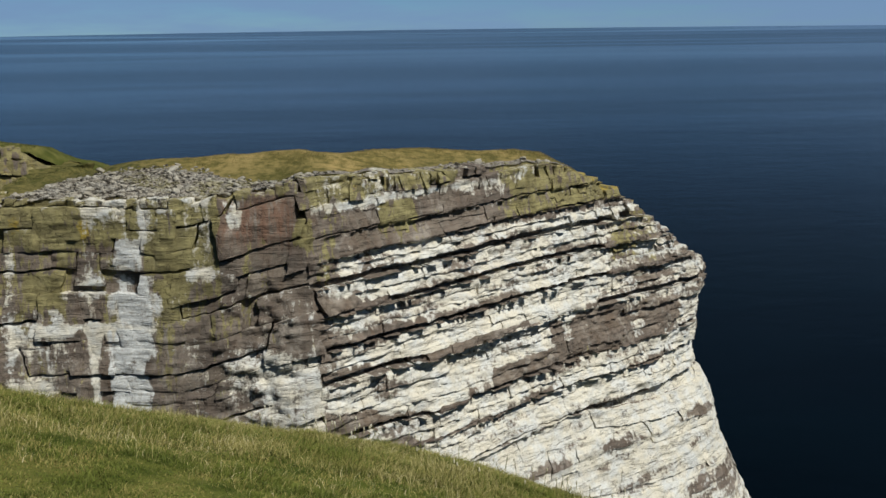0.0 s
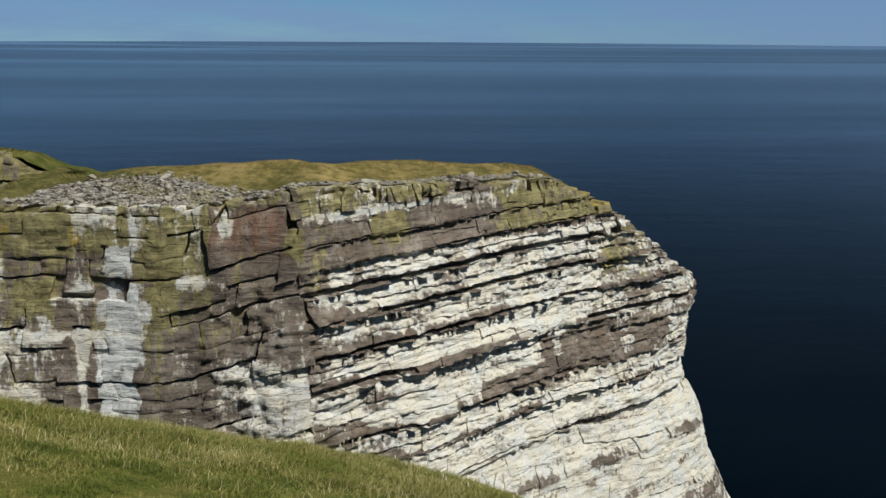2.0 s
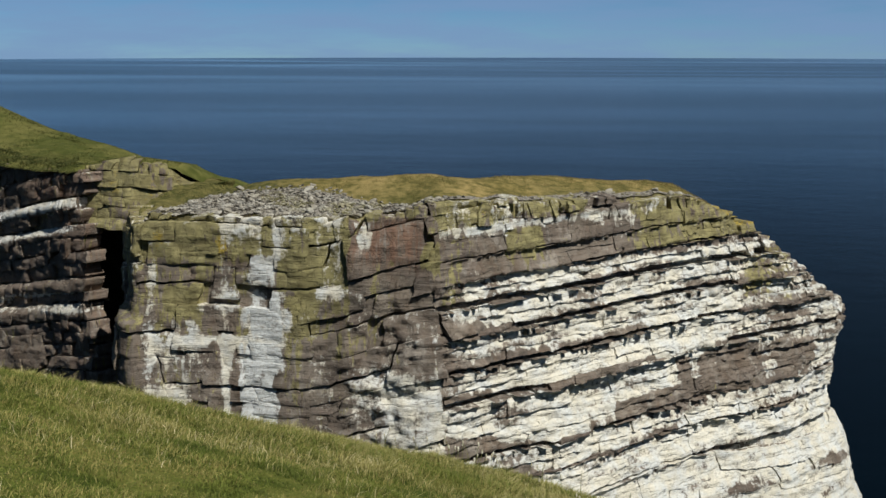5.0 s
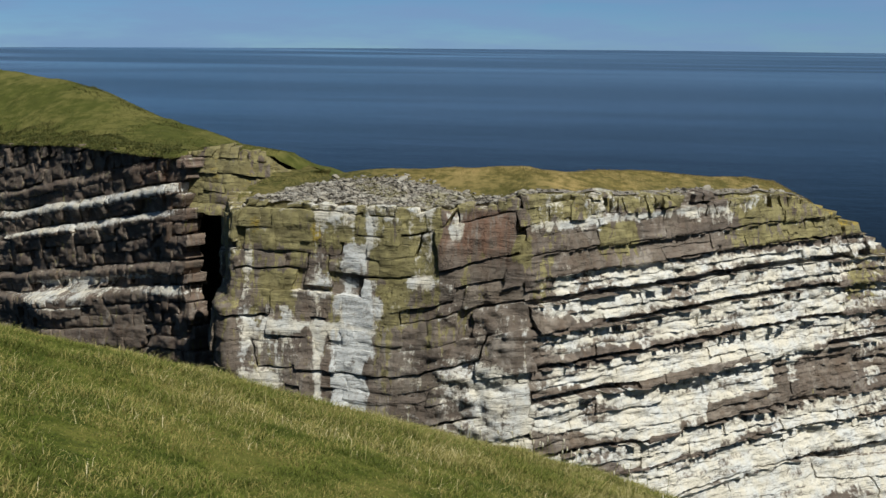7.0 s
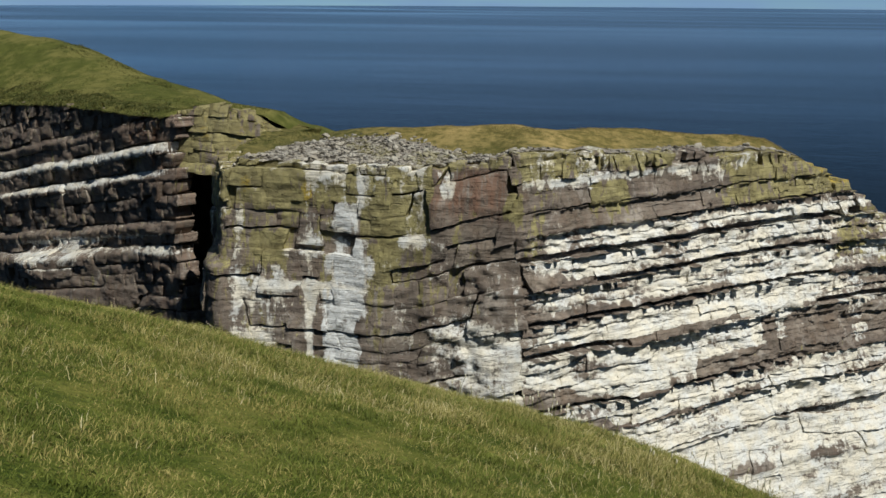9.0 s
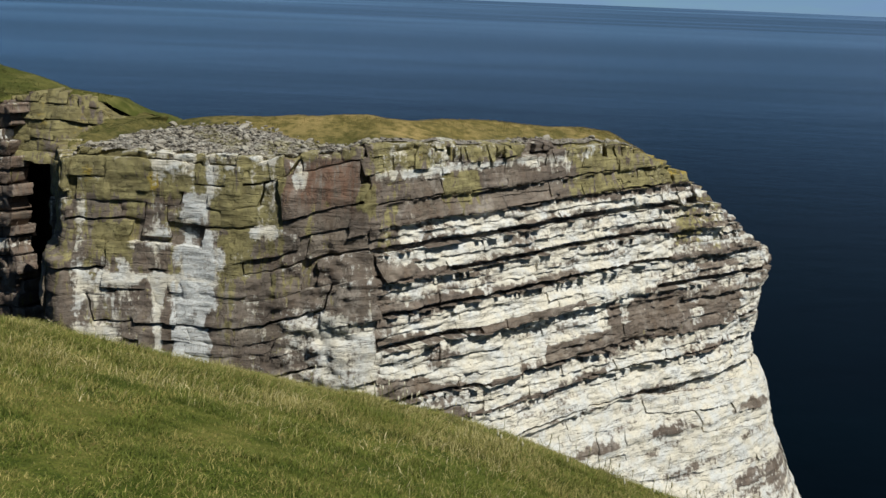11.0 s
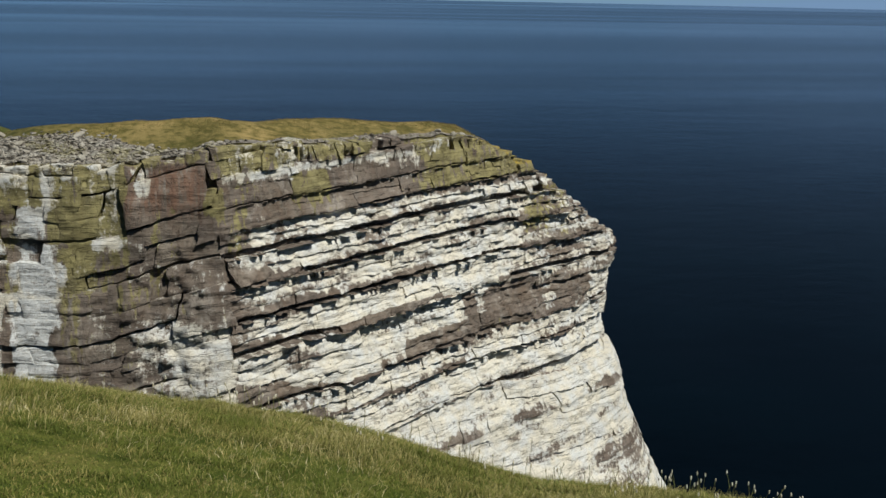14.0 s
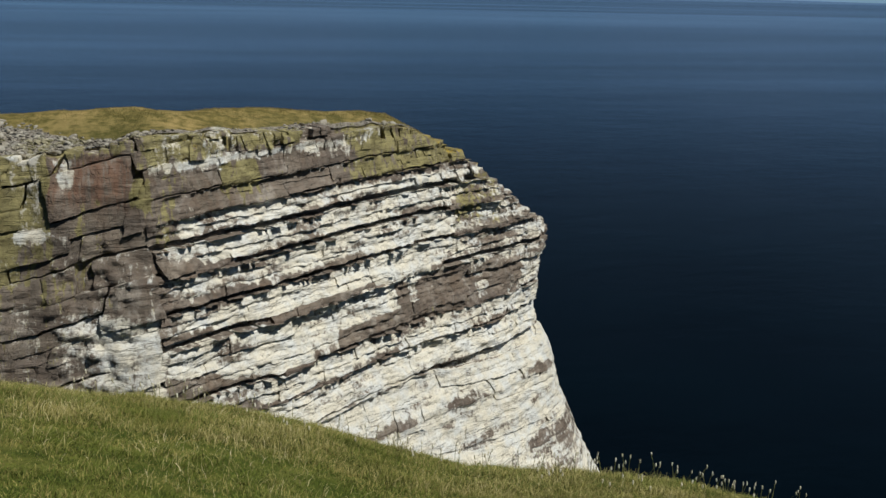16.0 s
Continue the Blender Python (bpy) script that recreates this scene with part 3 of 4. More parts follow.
def build_headland():
    head = tagged(new("sea_cliff"), "layered purple-brown sandstone headland streaked white with bird droppings, turf on top", "cliff")
    # buttress: heavy blocks
    marks = [(70.6, 0), (69.3, 0.3), (68.1, 0.35), (65.6, 0.8), (64.4, 0), (62.75, 0.8), (61.2, 0), (59.6, 0.4), (57.9, 0), (56.2, 0.5), (54.4, 0), (52.5, 0)]
    rows = beds_between(marks, lambda h: 1 if h < 1.7 else 2, 1.9, 0.14, 0.5)
    rows = [(b, t, out - 0.15, 0.9, 0.9, slot) if b > 69.2 else (b, t, out, wide, rough, slot) for b, t, out, wide, rough, slot in rows]
    build_beds(head, HEAD, rows, -9.0, 19.6, lambda S: flex(S), rim_head, lean_head, stains_head,
               dict(wave=0.3, jitter=0.065, lost=0.05, cell=0.16, slant=0.075, back=0.03, joined=0.35, worn=0.8, joint=0.03))
    # upper beds of the sea face: a loose yellow course over plain purple ones
    marks = [(69.4, 0), (68.2, 0), (67.15, 0.6)]
    rows = beds_between(marks, lambda h: 1, 1.5, 0.14, 0.8)
    build_beds(head, HEAD, rows, 19.2, 44.0, lambda S: flex(S), rim_head, lean_head, stains_head,
               dict(wave=0.3, jitter=0.10, lost=0.08, cell=0.16, slant=0.12, back=0.08, joined=0.3, worn=0.72, joint=0.04))
    marks = [(67.15, 0), (65.3, 0.3), (63.95, 0.8)]
    rows = beds_between(marks, lambda h: 2, 4.2, 0.16, 0.5)
    build_beds(head, HEAD, rows, 19.4, 60.0, lambda S: flex(S), rim_head, lean_head, stains_head,
               dict(wave=0.16, jitter=0.03, lost=0.03, cell=0.15, slant=0.06, back=0.02, joined=0.4, worn=0.72, joint=0.02))
    # thick white ledges, each overhanging a deep slot
    marks = [(63.95, 0.4), (62.3, 1.7), (60.5, 1.3), (58.4, 0.9), (56.3, 1.7), (52.75, 0.8), (50.9, 0.3), (48.6, 1.0)]
    rows = beds_between(marks, lambda h: max(2, round(h / 0.75)), 4.2, 0.30, 1.0)
    build_beds(head, HEAD, rows, 19.6, 64.0, lambda S: flex(S), rim_head, lean_head, stains_head,
               dict(wave=0.16, jitter=0.035, lost=0.03, cell=0.13, slant=0.05, back=0.10, joined=0.1, worn=0.5, joint=0.015))
    # foot of the sea face: worn pale slabs
    marks = [(48.6, 0), (45.6, 0.3), (42.4, 0.2), (39.0, 0.2), (35.5, 0.2), (32.0, 0.2), (29.0, 0)]
    rows = beds_between(marks, lambda h: max(2, round(h / 1.3)), 6.5, 0.06, 0.75)
    build_beds(head, HEAD, rows, 24.0, 66.0, lambda S: flex(S) - 0.06 * np.clip(np.asarray(S, float) - 40, 0, 30), rim_head, lean_head, stains_head,
               dict(wave=0.4, jitter=0.03, lost=0.0, cell=0.2, slant=0.05, back=0.10, joined=0.6, worn=0.72, joint=0.0))
    # the body of the headland down to the water
    s = np.arange(HEAD.s[0], HEAD.s[-1], 0.8)
    k = np.linspace(0, 1, 60)
    S, K = np.meshgrid(s, k, indexing="ij")
    Z = -3 + (rim_head(S) + 3) * K
    X, Y = HEAD.at(S, lean_head(S, Z) - 0.75 + 0.8 * fbm(S * 0.3, Z * 0.5, 0, 61, 3) * (S > 62))
    g, l, r, y = stains_head(S, Z, np.zeros_like(S))
    part("rock_core", mesh_of("rock_core", np.stack([X, Y, Z], -1).reshape(-1, 3), grid_faces(*S.shape), ROCK, True, guano=g - 0.2, lichen=l, rust=r, yellow=y), head)
    return head


HEADLAND = build_headland()


def top_point(s, k):
    """Place on the headland's turf: k runs from the edge (0) to the spine (1)."""
    s, k = np.asarray(s, float), np.asarray(k, float)
    ex, ey = HEAD.at(s, lean_head(s, rim_head(s)) - 0.65 - 0.6 * sstep(42, 45, s))
    t = np.clip((ex + 30) / 48, 0, 1)
    cx, cy = -27 + 41 * t, 74 + 7.5 * t
    x, y = ex + (cx - ex) * k, ey + (cy - ey) * k
    back = k * np.hypot(cx - ex, cy - ey)
    crown = 1.25 - 1.0 * sstep(-3, 9, x) - 1.1 * sstep(-18, -26, x)
    reach = 7.0 - 3.0 * sstep(-6, 6, x)
    z = rim_soft(s) + rim_lift(s) * sstep(reach + 1, 0, back) - 0.25 * sstep(42, 45, s) + crown * sstep(0.2, reach, back) - 0.22 * np.clip(back - reach, 0, 30)
    z = z - (0.12 + 0.22 * sstep(40, 44, s)) * vnoise(s * 0.9, 0, 0, 5) * sstep(0.3, 3, back)
    z = z - 0.16 * vnoise(s * 2.3, 0, 0, 6) * sstep(22, 18, s) * sstep(0.2, 2, back)
    z = z + 0.30 * np.exp(-((x + 8.7) / 6.0) ** 2) * sstep(1.5, 6, back)
    return x, y, z + 0.05 * fbm(x * 0.5, y * 0.5, 0, 41) * sstep(0, 0.1, k)


def scree(s, k):
    """Where broken stone covers the edge: 1 on the bare ground, 0 on turf."""
    wide = 0.35 + 3.9 * sstep(0, 3.5, s) * (1 - 0.8 * sstep(9, 19, s)) + 0.6 * sstep(24, 34, s) * sstep(42, 38, s) + 2.2 * sstep(45, 49, s) * sstep(62, 58, s)
    return sstep(1.25, 0.85, k * 19.0 / wide) * sstep(-1, 1, s) * sstep(62, 59, s)


def build_top():
    s = np.arange(HEAD.s[0], HEAD.s[-1], 0.45)
    S, K = np.meshgrid(s, np.linspace(0, 1, 40) ** 1.3, indexing="ij")
    x, y, z = top_point(S, K)
    bare = scree(S, K)
    ob = new("turf", mesh_of("turf", np.stack([x, y, z], -1).reshape(-1, 3), grid_faces(*S.shape), TURF_TOP, True, bare=bare, lush=np.maximum(sstep(-15, -20, x), 0.8 * sstep(0.34, 0.08, K) * sstep(-0.5, 0.4, vnoise(x * 0.35, y * 0.35, 0, 45)))))
    tagged(ob, "dry golden-brown turf capping the rock headland", "turf", kind="structure")


build_top()

# ------------------------------------------------------------------ inlet wall and the hill above it
def edge_y(x):
    return np.interp(x, [-118, -64, -37.3, -37.2, -33, -29.5, -27, -25], [111.4, 85.9, 70.3, 72.8, 71.4, 72.6, 76.4, 78])


def rim_of(x):
    """Height of the inlet's edge by its easting."""
    return np.interp(x, [-112, -64, -58, -51, -46, -42, -37.3, -35, -33, -30, -28.7, -27.5, -25], [69, 68.8, 69.2, 69.9, 70.0, 70.2, 70.3, 70.7, 70.9, 70.4, 69.3, 68.0, 66.5]) + 0.2 * vnoise(np.asarray(x, float) * 0.5, 0, 0, 15)


def rim_inlet(s):
    return rim_of(np.interp(np.asarray(s, float), INLET.s, INLET.p[:, 0]))


def climb_inlet(s):
    return 0.20 * np.clip(np.asarray(s, float), -60, 2) + 0.1 * vnoise(np.asarray(s, float) * 0.3, 0, 0, 19)


def lean_inlet(s, z):
    s, z = np.asarray(s, float), np.asarray(z, float)
    step = 2.6 * np.exp(-((s + 19) / 8.0) ** 2) * sstep(60.9, 59.6, z - 0.2 * s)
    q = z - climb_inlet(s)
    ledge = 0 * q
    for top, bottom in ((70.6, 68.5), (68.5, 66.4), (66.4, 62.3), (62.3, 60.3), (60.3, 57.0)):
        ledge = np.where((q <= top) & (q > bottom), (0.45 * ((q - bottom) / (top - bottom)) ** 2 - 0.10 - 1.2 * np.clip(0.42 - (top - q), 0, 0.42)) * sstep(1, -4, s), ledge)
    return 0.05 * (62 - z) + 0.4 * fbm(s * 0.22, z * 0.05, 0, 51, 3) + ledge + step


def stains_inlet(s, z, up):
    zz = z - climb_inlet(s)
    g = 0.02 + 0.30 * up + 0.15 * vnoise(s * 1.7, z * 0.3, 0, 80) + 0.85 * blob(s, zz, -12, 68.15, 30, 0.5) + 0.80 * blob(s, zz, -20, 66.1, 18, 0.38) + 0.70 * blob(s, zz, -16, 61.2, 14, 0.35) + 0.45 * blob(s, zz, -4, 66.2, 4, 0.3)
    g = g + 0.75 * blob(s, zz, -19, 59.9, 8, 1.0) + 0.75 * blob(s, zz, -2, 59.9, 5, 0.4)
    return g, 0.15 + 0.0 * g, 0.25 + 0.7 * blob(s, z, -5, 69, 2, 2.0) + 0.15 * sstep(-6, -1, s), 0.0 * g


def rim_lintel(s):
    return rim_of(np.interp(np.asarray(s, float), LINTEL.s, LINTEL.p[:, 0]))


def stains_lintel(s, z, up):
    o = 0.0 * (s + z)
    return 0.2 + 0.2 * up + o, 0.75 + o, 0.25 + o, 0.40 * sstep(67.5, 69.5, z) + o


def rim_outcrop(s):
    return rim_of(np.interp(np.asarray(s, float), OUTCROP.s, OUTCROP.p[:, 0])) + 0.35


def stains_outcrop(s, z, up):
    o = 0.0 * (s + z)
    return 0.10 + 0.10 * up + o, 0.70 + 0.25 * vnoise(s * 0.9, z * 0.6, 0, 94), 0.2 + o, 0.25 + 0.45 * vnoise(s * 1.1, z * 0.5, 0, 100) * sstep(67.5, 69, z)


def build_inlet():
    wall = tagged(new("inlet_cliff"), "shaded dark sandstone cliff of the inlet with whitened ledges", "cliff")
    marks = [(77, 0), (74.8, 0.3), (72.8, 0.3), (70.6, 0.3), (68.5, 0.9), (66.4, 0.8), (64.3, 0.5), (62.3, 0.6), (60.3, 0.7), (58.9, 0.3), (57.0, 0.4), (55.0, 0.2), (53.0, 0), (51.0, 0)]
    rows = beds_between(marks, lambda h: 1 if h < 1.6 else 2, 1.5, 0.2, 0.6)
    over = [q for q in rows if 67 < q[1] < 73.0]
    build_beds(wall, LINTEL, over, -2.0, 5.5, lambda S: 0.0 * np.asarray(S, float), rim_lintel, lambda S, Z: 0.0 * S, stains_lintel,
               dict(wave=0.16, jitter=0.15, lost=0.08, cell=0.26, slant=0.16, back=0.05, joined=0.25, worn=0.72, joint=0.05))
    build_beds(wall, OUTCROP, beds_between([(73, 0), (70.2, 0.3), (69.0, 0.3), (67.6, 0.2), (66.0, 0)], lambda h: 1 if h < 1.3 else 2, 1.5, 0.15, 0.6), -1.5, 10.0,
               lambda S: -0.12 * np.clip(np.asarray(S, float) - 4, 0, 10), rim_outcrop, lambda S, Z: 0.22 * (70 - Z), stains_outcrop,
               dict(wave=0.2, jitter=0.09, lost=0.06, cell=0.22, slant=0.12, back=0.05, joined=0.3, worn=0.72, joint=0.05))
    for row in rows:
        end = min(2.4, -0.5 + 0.24 * float(np.clip(67 - row[0], 0, 14)))
        build_beds(wall, INLET, [row], -43.0, end, climb_inlet, rim_inlet, lean_inlet, stains_inlet,
                   dict(wave=0.16, jitter=0.10, lost=0.10, cell=0.2, slant=0.07, back=0.02, joined=0.25, worn=0.75, joint=0.06))
    for plan, last, high in ((INLET, -0.7, rim_inlet), (GULLY, GULLY.s[-1], lambda q: 69.3 + 0 * q)):
        s = np.arange(plan.s[0], last, 0.8)
        S, K = np.meshgrid(s, np.linspace(0, 1, 50), indexing="ij")
        Z = -3 + (high(S) + 3) * K
        X, Y = plan.at(S, lean_inlet(S, Z) - 0.8 + 0.7 * fbm(S * 0.3, Z * 0.5, 0, 62, 3) * (S < -43))
        g, l, r, y = stains_inlet(S, Z, np.zeros_like(S))
        part("rock_core", mesh_of("rock_core", np.stack([X, Y, Z], -1).reshape(-1, 3), grid_faces(*S.shape), ROCK, True, guano=g - 0.1, lichen=l, rust=r, yellow=y), wall)


build_inlet()


def hill_z(x, y):
    """Turf behind the inlet's edge, climbing to a crest and falling beyond it."""
    k = np.clip(y - edge_y(x), 0, 200)
    rim = rim_of(x)
    crest = np.interp(x, [-112, -90, -80, -70, -63, -57, -53, -48, -42, -38, -31, -28, -26], [76.0, 75.3, 74.6, 73.9, 73.1, 71.8, 70.9, 70.4, 69.7, 68.6, 67.2, 66.2, 65])
    z = rim + 0.35 * sstep(0, 1.2, k) + (crest - rim) * sstep(0.5, 15, k) - 0.22 * np.clip(k - 16, 0, 60) - 0.03 * np.clip(k - 16, 0, 40) ** 1.5
    return z + 0.22 * fbm(x * 0.22, y * 0.22, 0, 71) * sstep(0, 3, k) + 0.10 * fbm(x * 0.9, y * 0.9, 0, 72)


def build_hill():
    x = np.concatenate([np.linspace(-118, -37.3, 150), np.linspace(-37.2, -25, 30)])
    X, K = np.meshgrid(x, np.concatenate([np.linspace(-0.05, 24, 60), np.linspace(26, 80, 20)]), indexing="ij")
    Y = edge_y(X) + K
    ob = new("ground", mesh_of("hill_turf", np.stack([X, Y, hill_z(X, Y)], -1).reshape(-1, 3), grid_faces(*X.shape), TURF_HILL, True))
    tagged(ob, "green and tawny grass hillside above the inlet cliff", "grass hill", kind="structure")


build_hill()

# ------------------------------------------------------------------ near hillside
def near_z(x, y):
    d = np.hypot(x, y)
    brow = 10.6 + 0.5 * vnoise(x * 0.25, y * 0.25, 0, 81)
    plane = 0.325 * y + 0.205 * x + 0.026 * np.clip(y, 0, 30) * np.exp(-((x / np.maximum(y, 0.5) - 0.19) / 0.15) ** 2)
    plane = np.where(plane < 0, 14 * np.tanh(plane / 14), plane)
    over = np.clip(d - brow, 0, 14)
    z = 78.35 - plane - 0.06 * over ** 2 - 2.2 * np.clip(d - brow - 14, 0, 60) * (y > -2)
    return np.maximum(z + 0.07 * fbm(x * 0.55, y * 0.55, 0, 82) + 0.03 * fbm(x * 2.3, y * 2.3, 0, 83), -3)


def build_near():
    r = np.concatenate([[0.05], np.linspace(0.6, 16, 120), np.linspace(16.5, 75, 70)])
    n = 360
    a = np.linspace(0, 2 * np.pi, n, endpoint=False)
    X, Y = np.outer(np.cos(a), r), np.outer(np.sin(a), r)
    ob = new("ground", mesh_of("near_turf", np.stack([X, Y, near_z(X, Y)], -1).reshape(-1, 3), grid_faces(n, len(r), True), TURF_NEAR, True))
    tagged(ob, "steep green grassy slope falling to a brow above the sea", "grass slope", kind="structure")


build_near()


def blades(name, x, y, z, height, width, lean, material, label):
    """Grass as one object: a bent, tapering leaf at each root."""
    n = len(x)
    rng = np.random.default_rng(7)
    a, b = rng.uniform(0, 2 * np.pi, n), rng.normal(0.6, 1.5, n)
    sx, sy = np.cos(a) * width / 2, np.sin(a) * width / 2
    lx, ly = np.cos(b) * lean * height, np.sin(b) * lean * height
    lev = ((0.0, 1.0, 0.0), (0.55, 0.75, 0.3), (1.0, 0.0, 1.0))
    v = []
    for up, wide, bend in lev:
        for side in ((-1, 1) if wide else (0,)):
            v.append(np.stack([x + side * sx * wide + lx * bend, y + side * sy * wide + ly * bend, z + height * up * (1 - 0.25 * bend * lean)], 1))
    v = np.stack(v, 1).reshape(-1, 3)
    k = np.arange(n)[:, None] * 5
    quads = np.concatenate([k, k + 1, k + 3, k + 2], 1)
    tris = np.concatenate([k + 2, k + 3, k + 4], 1)
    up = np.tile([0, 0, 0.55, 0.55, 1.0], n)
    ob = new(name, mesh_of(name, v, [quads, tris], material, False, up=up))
    return tagged(ob, label, "grass", kind="stuff")


def build_near_grass():
    rng = np.random.default_rng(3)
    n = 400000
    d = np.sqrt(rng.uniform(3.6 ** 2, 13.5 ** 2, n))
    a = rng.uniform(radians(-45), radians(40), n)
    x, y = d * np.sin(a), d * np.cos(a)
    tuft = np.clip(0.75 + 0.9 * fbm(x * 2.4, y * 2.4, 0, 91), 0.4, 1.7)
    h = rng.uniform(0.03, 0.085, n) * tuft * (1 + 0.45 * sstep(9.0, 10.8, d))
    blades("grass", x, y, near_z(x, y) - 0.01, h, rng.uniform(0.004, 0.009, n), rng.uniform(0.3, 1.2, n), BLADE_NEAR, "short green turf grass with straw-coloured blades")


build_near_grass()

STRAW = blade_material("straw", (0.25, 0.22, 0.07), (0.52, 0.45, 0.24), (0.60, 0.52, 0.32))


def build_stalks():
    """Seeding stalks, thickest along the brow."""
    rng = np.random.default_rng(11)
    n = 9000
    d = np.clip(rng.normal(9.6, 2.2, n), 4.0, 13.0)
    a = rng.uniform(radians(-42), radians(36), n)
    x, y = d * np.sin(a), d * np.cos(a)
    keep = fbm(x * 0.8, y * 0.8, 0, 95) > -0.02
    x, y = x[keep], y[keep]
    m = len(x)
    ob = blades("grass", x, y, near_z(x, y) - 0.01, rng.uniform(0.06, 0.14, m), rng.uniform(0.0035, 0.007, m), rng.uniform(0.3, 1.3, m), STRAW, "thin straw-coloured seeding grass stalks")


build_stalks()


def build_brow_grass():
    """Tired brownish grass where the slope rolls over."""
    rng = np.random.default_rng(12)
    n = 60000
    d, a = rng.uniform(8.8, 12.2, n), rng.uniform(radians(-45), radians(38), n)
    x, y = d * np.sin(a), d * np.cos(a)
    keep = fbm(x * 0.45, y * 0.45, 0, 94) + rng.normal(0, 0.25, n) > 0.0
    x, y = x[keep], y[keep]
    m = len(x)
    h = rng.uniform(0.05, 0.15, m) * np.clip(0.9 + 0.7 * fbm(x * 1.8, y * 1.8, 0, 92), 0.3, 1.7)
    blades("grass", x, y, near_z(x, y) - 0.01, h, rng.uniform(0.004, 0.008, m), rng.uniform(0.3, 1.2, m), BLADE_BROW, "brownish dry grass along the brow of the slope")


BLADE_BROW = blade_material("grass_blades_brown", (0.10, 0.095, 0.022), (0.28, 0.25, 0.070), (0.42, 0.36, 0.16))
build_brow_grass()


def build_top_grass():
    rng = np.random.default_rng(5)
    n = 60000
    s, k = rng.uniform(-6, 60, n), rng.uniform(0.0, 0.75, n)
    x, y, z = top_point(s, k)
    bare = rng.random(n) < np.maximum(scree(s, k), sstep(-14, -18, x))
    x, y, z = x[~bare], y[~bare], z[~bare]
    m = len(x)
    h = rng.uniform(0.05, 0.16, m) * np.clip(0.8 + 0.7 * fbm(x * 0.6, y * 0.6, 0, 96), 0.3, 1.6)
    h = h * (0.4 + 0.6 * sstep(0.05, 0.30, k[~bare]))
    blades("grass", x, y, z - 0.02, h, rng.uniform(0.02, 0.05, m), rng.uniform(0.3, 1.0, m), BLADE_TOP, "dry tawny grass on top of the headland")


build_top_grass()


def build_hill_grass():
    rng = np.random.default_rng(6)
    n = 40000
    x, k = rng.uniform(-72, -30, n), 24 * rng.uniform(0, 1, n) ** 2.2 - 0.2
    y = edge_y(x) + k
    z = hill_z(x, y)
    h = rng.uniform(0.05, 0.16, n) * np.clip(0.8 + 0.8 * fbm(x * 0.4, y * 0.4, 0, 97), 0.2, 1.8)
    blades("grass", x, y, z - 0.02, h, rng.uniform(0.03, 0.07, n), rng.uniform(0.3, 1.0, n), BLADE_HILL, "rough green grass above the inlet cliff")


build_hill_grass()


def build_fringe():
    """Dark rough growth along the inlet's edge and on the bank beside the cleft."""
    rng = np.random.default_rng(8)
    n = 34000
    x = rng.uniform(-75, -30, n)
    k = rng.uniform(-0.4, 4.8, n) * np.clip(1 + 0.6 * fbm(x * 0.5, 0 * x, 0, 98), 0.2, 1.6)
    y = edge_y(x) + k
    z = hill_z(x, np.maximum(y, edge_y(x) + 0.02))
    cx, ck = rng.uniform(-66, -46, 26), rng.uniform(12.5, 16.0, 26)
    who = rng.integers(0, 26, 1500)
    gx, gk = cx[who] + rng.normal(0, 0.8, 1500), ck[who] + rng.normal(0, 0.25, 1500)
    x, y, z = np.concatenate([x, gx]), np.concatenate([y, edge_y(gx) + gk]), np.concatenate([z, hill_z(gx, edge_y(gx) + gk)])
    s, t = rng.uniform(-16, 6.0, 9000), rng.uniform(0.0, 0.9, 9000)
    bx, by, bz = top_point(s, t)
    x, y, z = np.concatenate([x, bx]), np.concatenate([y, by]), np.concatenate([z, bz])
    h = rng.uniform(0.10, 0.34, len(x)) * np.clip(0.8 + 0.8 * fbm(x * 0.8, y * 0.8, 0, 99), 0.2, 1.7)
    h = h * (1 - 0.6 * sstep(-40, -36, x))
    blades("scrub", x, y, z - 0.04, h, rng.uniform(0.03, 0.08, len(x)), rng.uniform(0.4, 1.3, len(x)), SCRUB, "dark olive scrub and rough grass along the cliff edge")


SCRUB = blade_material("scrub_leaves", (0.030, 0.036, 0.009), (0.072, 0.080, 0.017), (0.12, 0.11, 0.03))
build_fringe()

# ------------------------------------------------------------------ loose stones on the edge
def stone_material():
    m = Nodes("loose_stone")
    fine, big = m.noise(6.0, 6, 0.65), m.noise(1.6, 4)
    isl = m.t.nodes.new("ShaderNodeNewGeometry").outputs["Random Per Island"]
    c = m.mix(m.ramp(isl, 0.15, 0.95), (0.040, 0.034, 0.027), (0.29, 0.26, 0.21))
    c = m.mix(m.math("MULTIPLY", m.ramp(m.noise(0.35, 3), 0.5, 0.62), 0.45), c, (0.20, 0.18, 0.07))
    c = m.mix(m.math("MULTIPLY", m.ramp(big, 0.45, 0.6), 0.35), c, (0.50, 0.48, 0.43))
    c = m.mix(m.math("MULTIPLY", m.ramp(fine, 0.5, 0.75), 0.5), c, (0.12, 0.10, 0.085))
    return m.done(c, 0.93, m.bump(fine, 0.7, 0.05), 0.2)


STONE = stone_material()


def stone_mesh(rng):
    bm = bmesh.new()
    bmesh.ops.create_icosphere(bm, subdivisions=2, radius=1.0)
    v = np.array([q.co for q in bm.verts])
    f = [[q.index for q in p.verts] for p in bm.faces]
    bm.free()
    for _ in range(14):
        n = rng.normal(size=3)
        n /= np.linalg.norm(n)
        v = v - np.clip(v @ n - rng.uniform(0.35, 0.7), 0, None)[:, None] * n
    v *= np.array([1.25, rng.uniform(0.7, 1.1), rng.uniform(0.35, 0.7)])
    return mesh_of("stone", v, f, STONE)


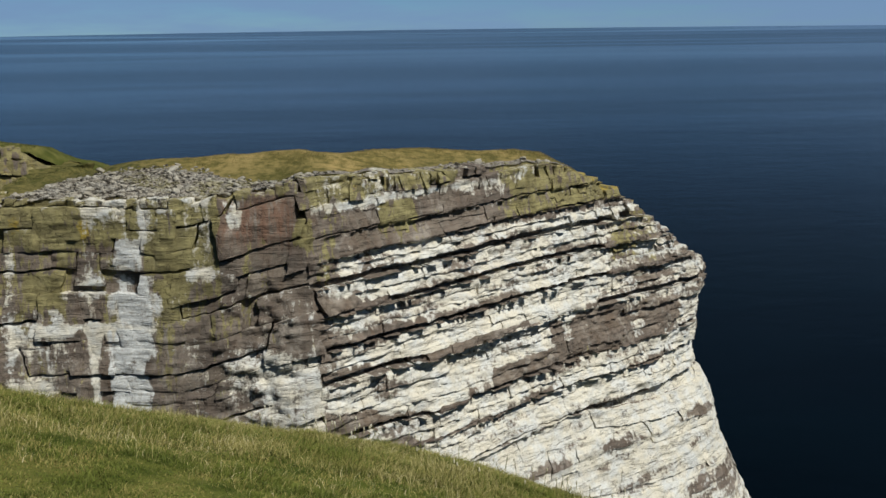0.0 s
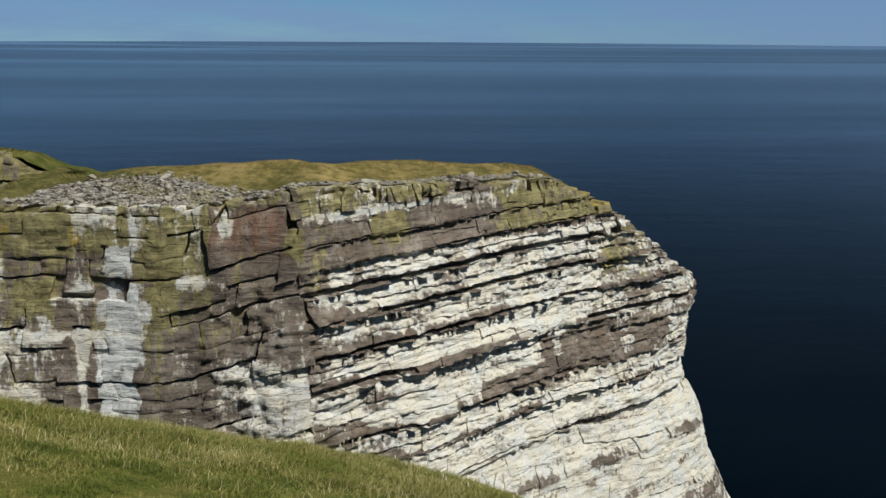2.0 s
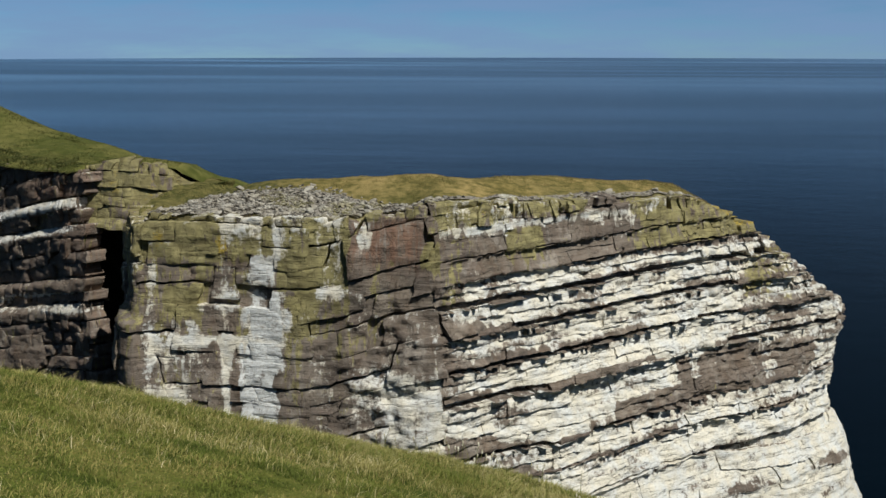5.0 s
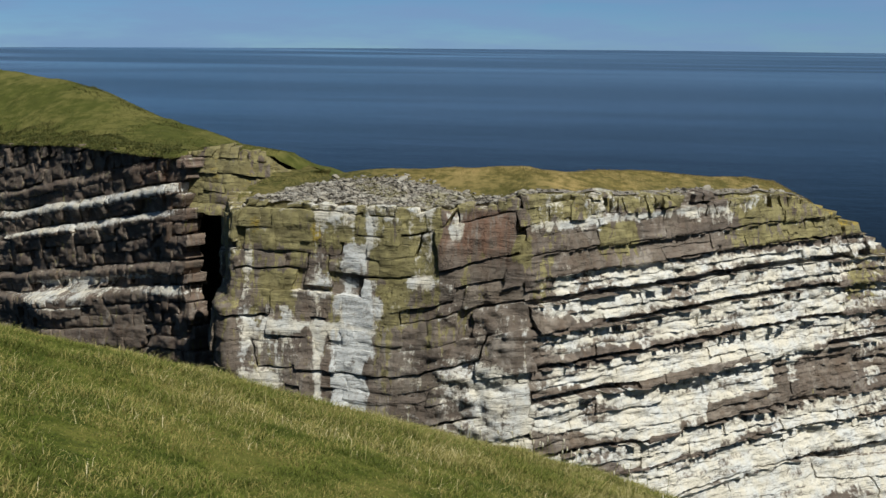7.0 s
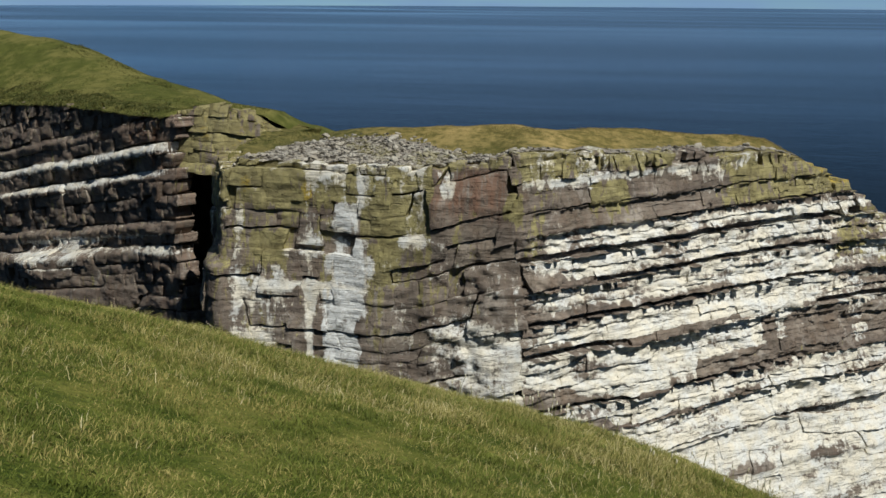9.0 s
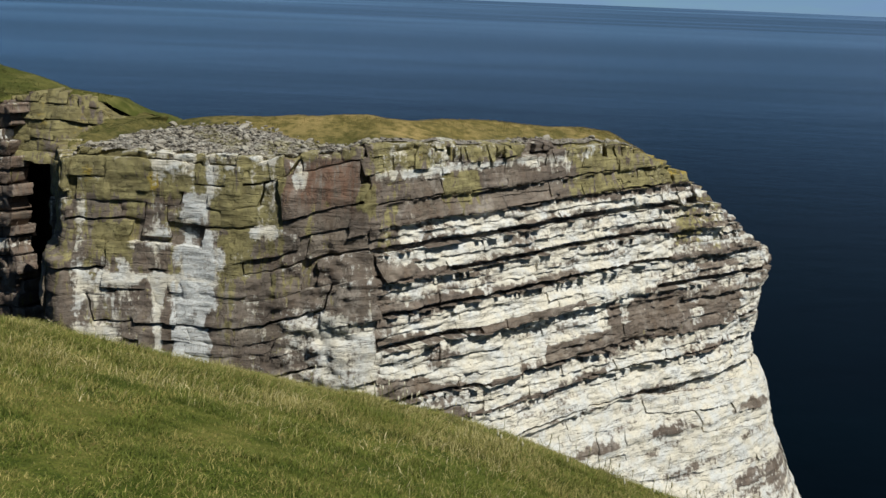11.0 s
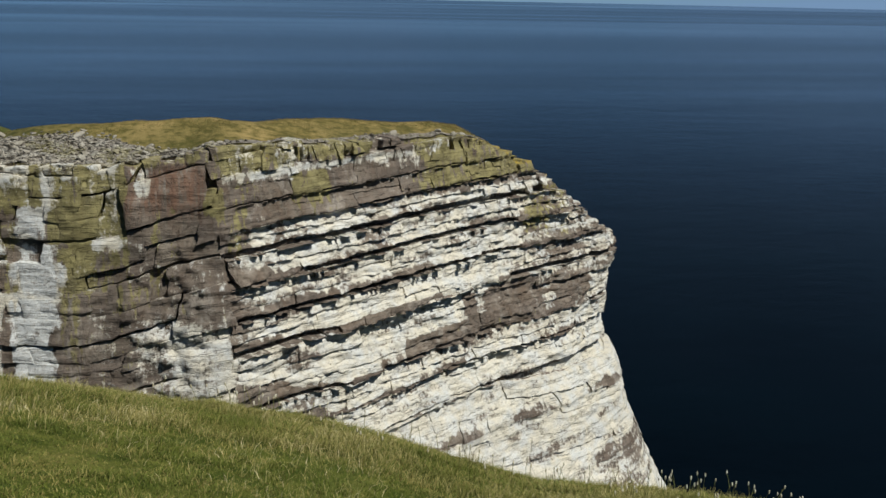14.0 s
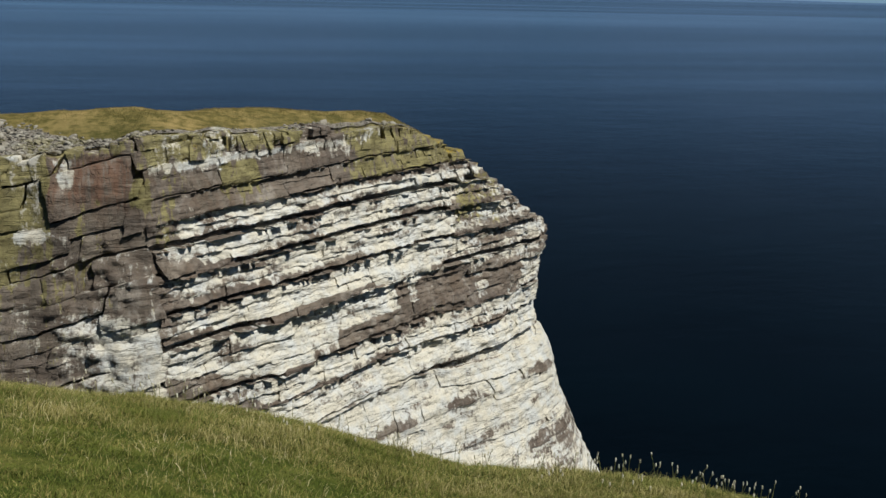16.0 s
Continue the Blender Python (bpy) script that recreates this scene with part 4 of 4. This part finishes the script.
def build_stones():
    rng = np.random.default_rng(17)
    kinds = [stone_mesh(rng) for _ in range(12)]
    made, small_v, small_f, base = 0, [], [], 0
    raw = []
    for me in kinds:
        v = np.empty(len(me.vertices) * 3)
        me.vertices.foreach_get("co", v)
        raw.append((v.reshape(-1, 3), np.array([p.vertices[:] for p in me.polygons])))
    while made < 4600:
        s = rng.uniform(0.0, 21.0) if rng.random() < 0.85 else rng.uniform(21, 60)
        k = rng.uniform(0.0, 0.32)
        if rng.random() > scree(s, k):
            continue
        x, y, z = (float(q) for q in top_point(s, k))
        one = made < 295
        size = 0.12 + 0.28 * rng.random() ** 2.5 if one else 0.04 + 0.15 * rng.random() ** 1.6
        m = pose(x, y, z + 0.2 * size, rng.normal(0, 12), rng.normal(0, 12), rng.uniform(0, 360)) @ Matrix.Diagonal((size, size, size, 1))
        kind = int(rng.integers(12))
        if one:
            ob = new("stone", kinds[kind])
            ob.matrix_basis = m
            tagged(ob, "angular grey sandstone boulder lying on the cliff edge" if size > 0.3 else "small pale angular stone lying on the cliff edge", "stone", "loose stones on the cliff edge")
        else:
            v, f = raw[kind]
            a = np.array(m)
            small_v.append(v @ a[:3, :3].T + a[:3, 3])
            small_f.append(f + base)
            base += len(v)
        made += 1
    ob = new("rubble", mesh_of("rubble", np.concatenate(small_v), np.concatenate(small_f), STONE))
    tagged(ob, "loose broken grey sandstone rubble along the cliff edge", "rubble", kind="stuff")


build_stones()


# ------------------------------------------------------------------ flowering stems on the brow
def stem_material(name, low, high):
    m = Nodes(name)
    return m.done(m.mix(m.ramp(m.noise(30.0, 3), 0.35, 0.65), low, high), 0.8, None, 0.2)


STEM = stem_material("stem", (0.10, 0.12, 0.03), (0.22, 0.20, 0.07))
HEAD_PALE = stem_material("seed_head", (0.46, 0.40, 0.26), (0.72, 0.68, 0.56))


def stem_mesh(rng, height):
    lean = rng.normal(0, 0.16, 2)
    t = np.linspace(0, 1, 7)
    c = np.stack([lean[0] * height * t ** 2, lean[1] * height * t ** 2, height * t], 1)
    a = np.linspace(0, 2 * np.pi, 5, endpoint=False)
    r = 0.0045 * (1 - 0.55 * t)
    v = c[None] + np.stack([np.outer(np.cos(a), r), np.outer(np.sin(a), r), np.zeros((5, 7))], -1)
    return mesh_of("stem", v.reshape(-1, 3), grid_faces(5, 7, True), STEM, True), c[-1]


def head_mesh(rng, tip):
    bm = bmesh.new()
    bmesh.ops.create_icosphere(bm, subdivisions=2, radius=1.0)
    for q in bm.verts:
        lump = rng.uniform(0.75, 1.3)
        q.co = (tip[0] + q.co.x * 0.009 * lump, tip[1] + q.co.y * 0.009 * lump, tip[2] + q.co.z * 0.026 * lump)
    me = bpy.data.meshes.new("seed_head")
    bm.to_mesh(me)
    bm.free()
    me.materials.append(HEAD_PALE)
    return me


def build_stems():
    rng = np.random.default_rng(23)
    for i in range(170):
        az = radians(rng.uniform(15, 34)) if i < 95 else radians(rng.uniform(-12, 15))
        d = rng.uniform(9.6, 12.4)
        x, y = d * math.sin(az), d * math.cos(az)
        plant = tagged(new("wild_flower"), "thin dry stem with a pale seed head growing from the turf", "wild plant", "stems along the brow")
        plant.location = (x, y, float(near_z(np.array(x), np.array(y))) - 0.01)
        me, tip = stem_mesh(rng, rng.uniform(0.16, 0.36))
        part("stem", me, plant)
        part("seed_head", head_mesh(rng, tip), plant, "pale fluffy seed head")


build_stems()
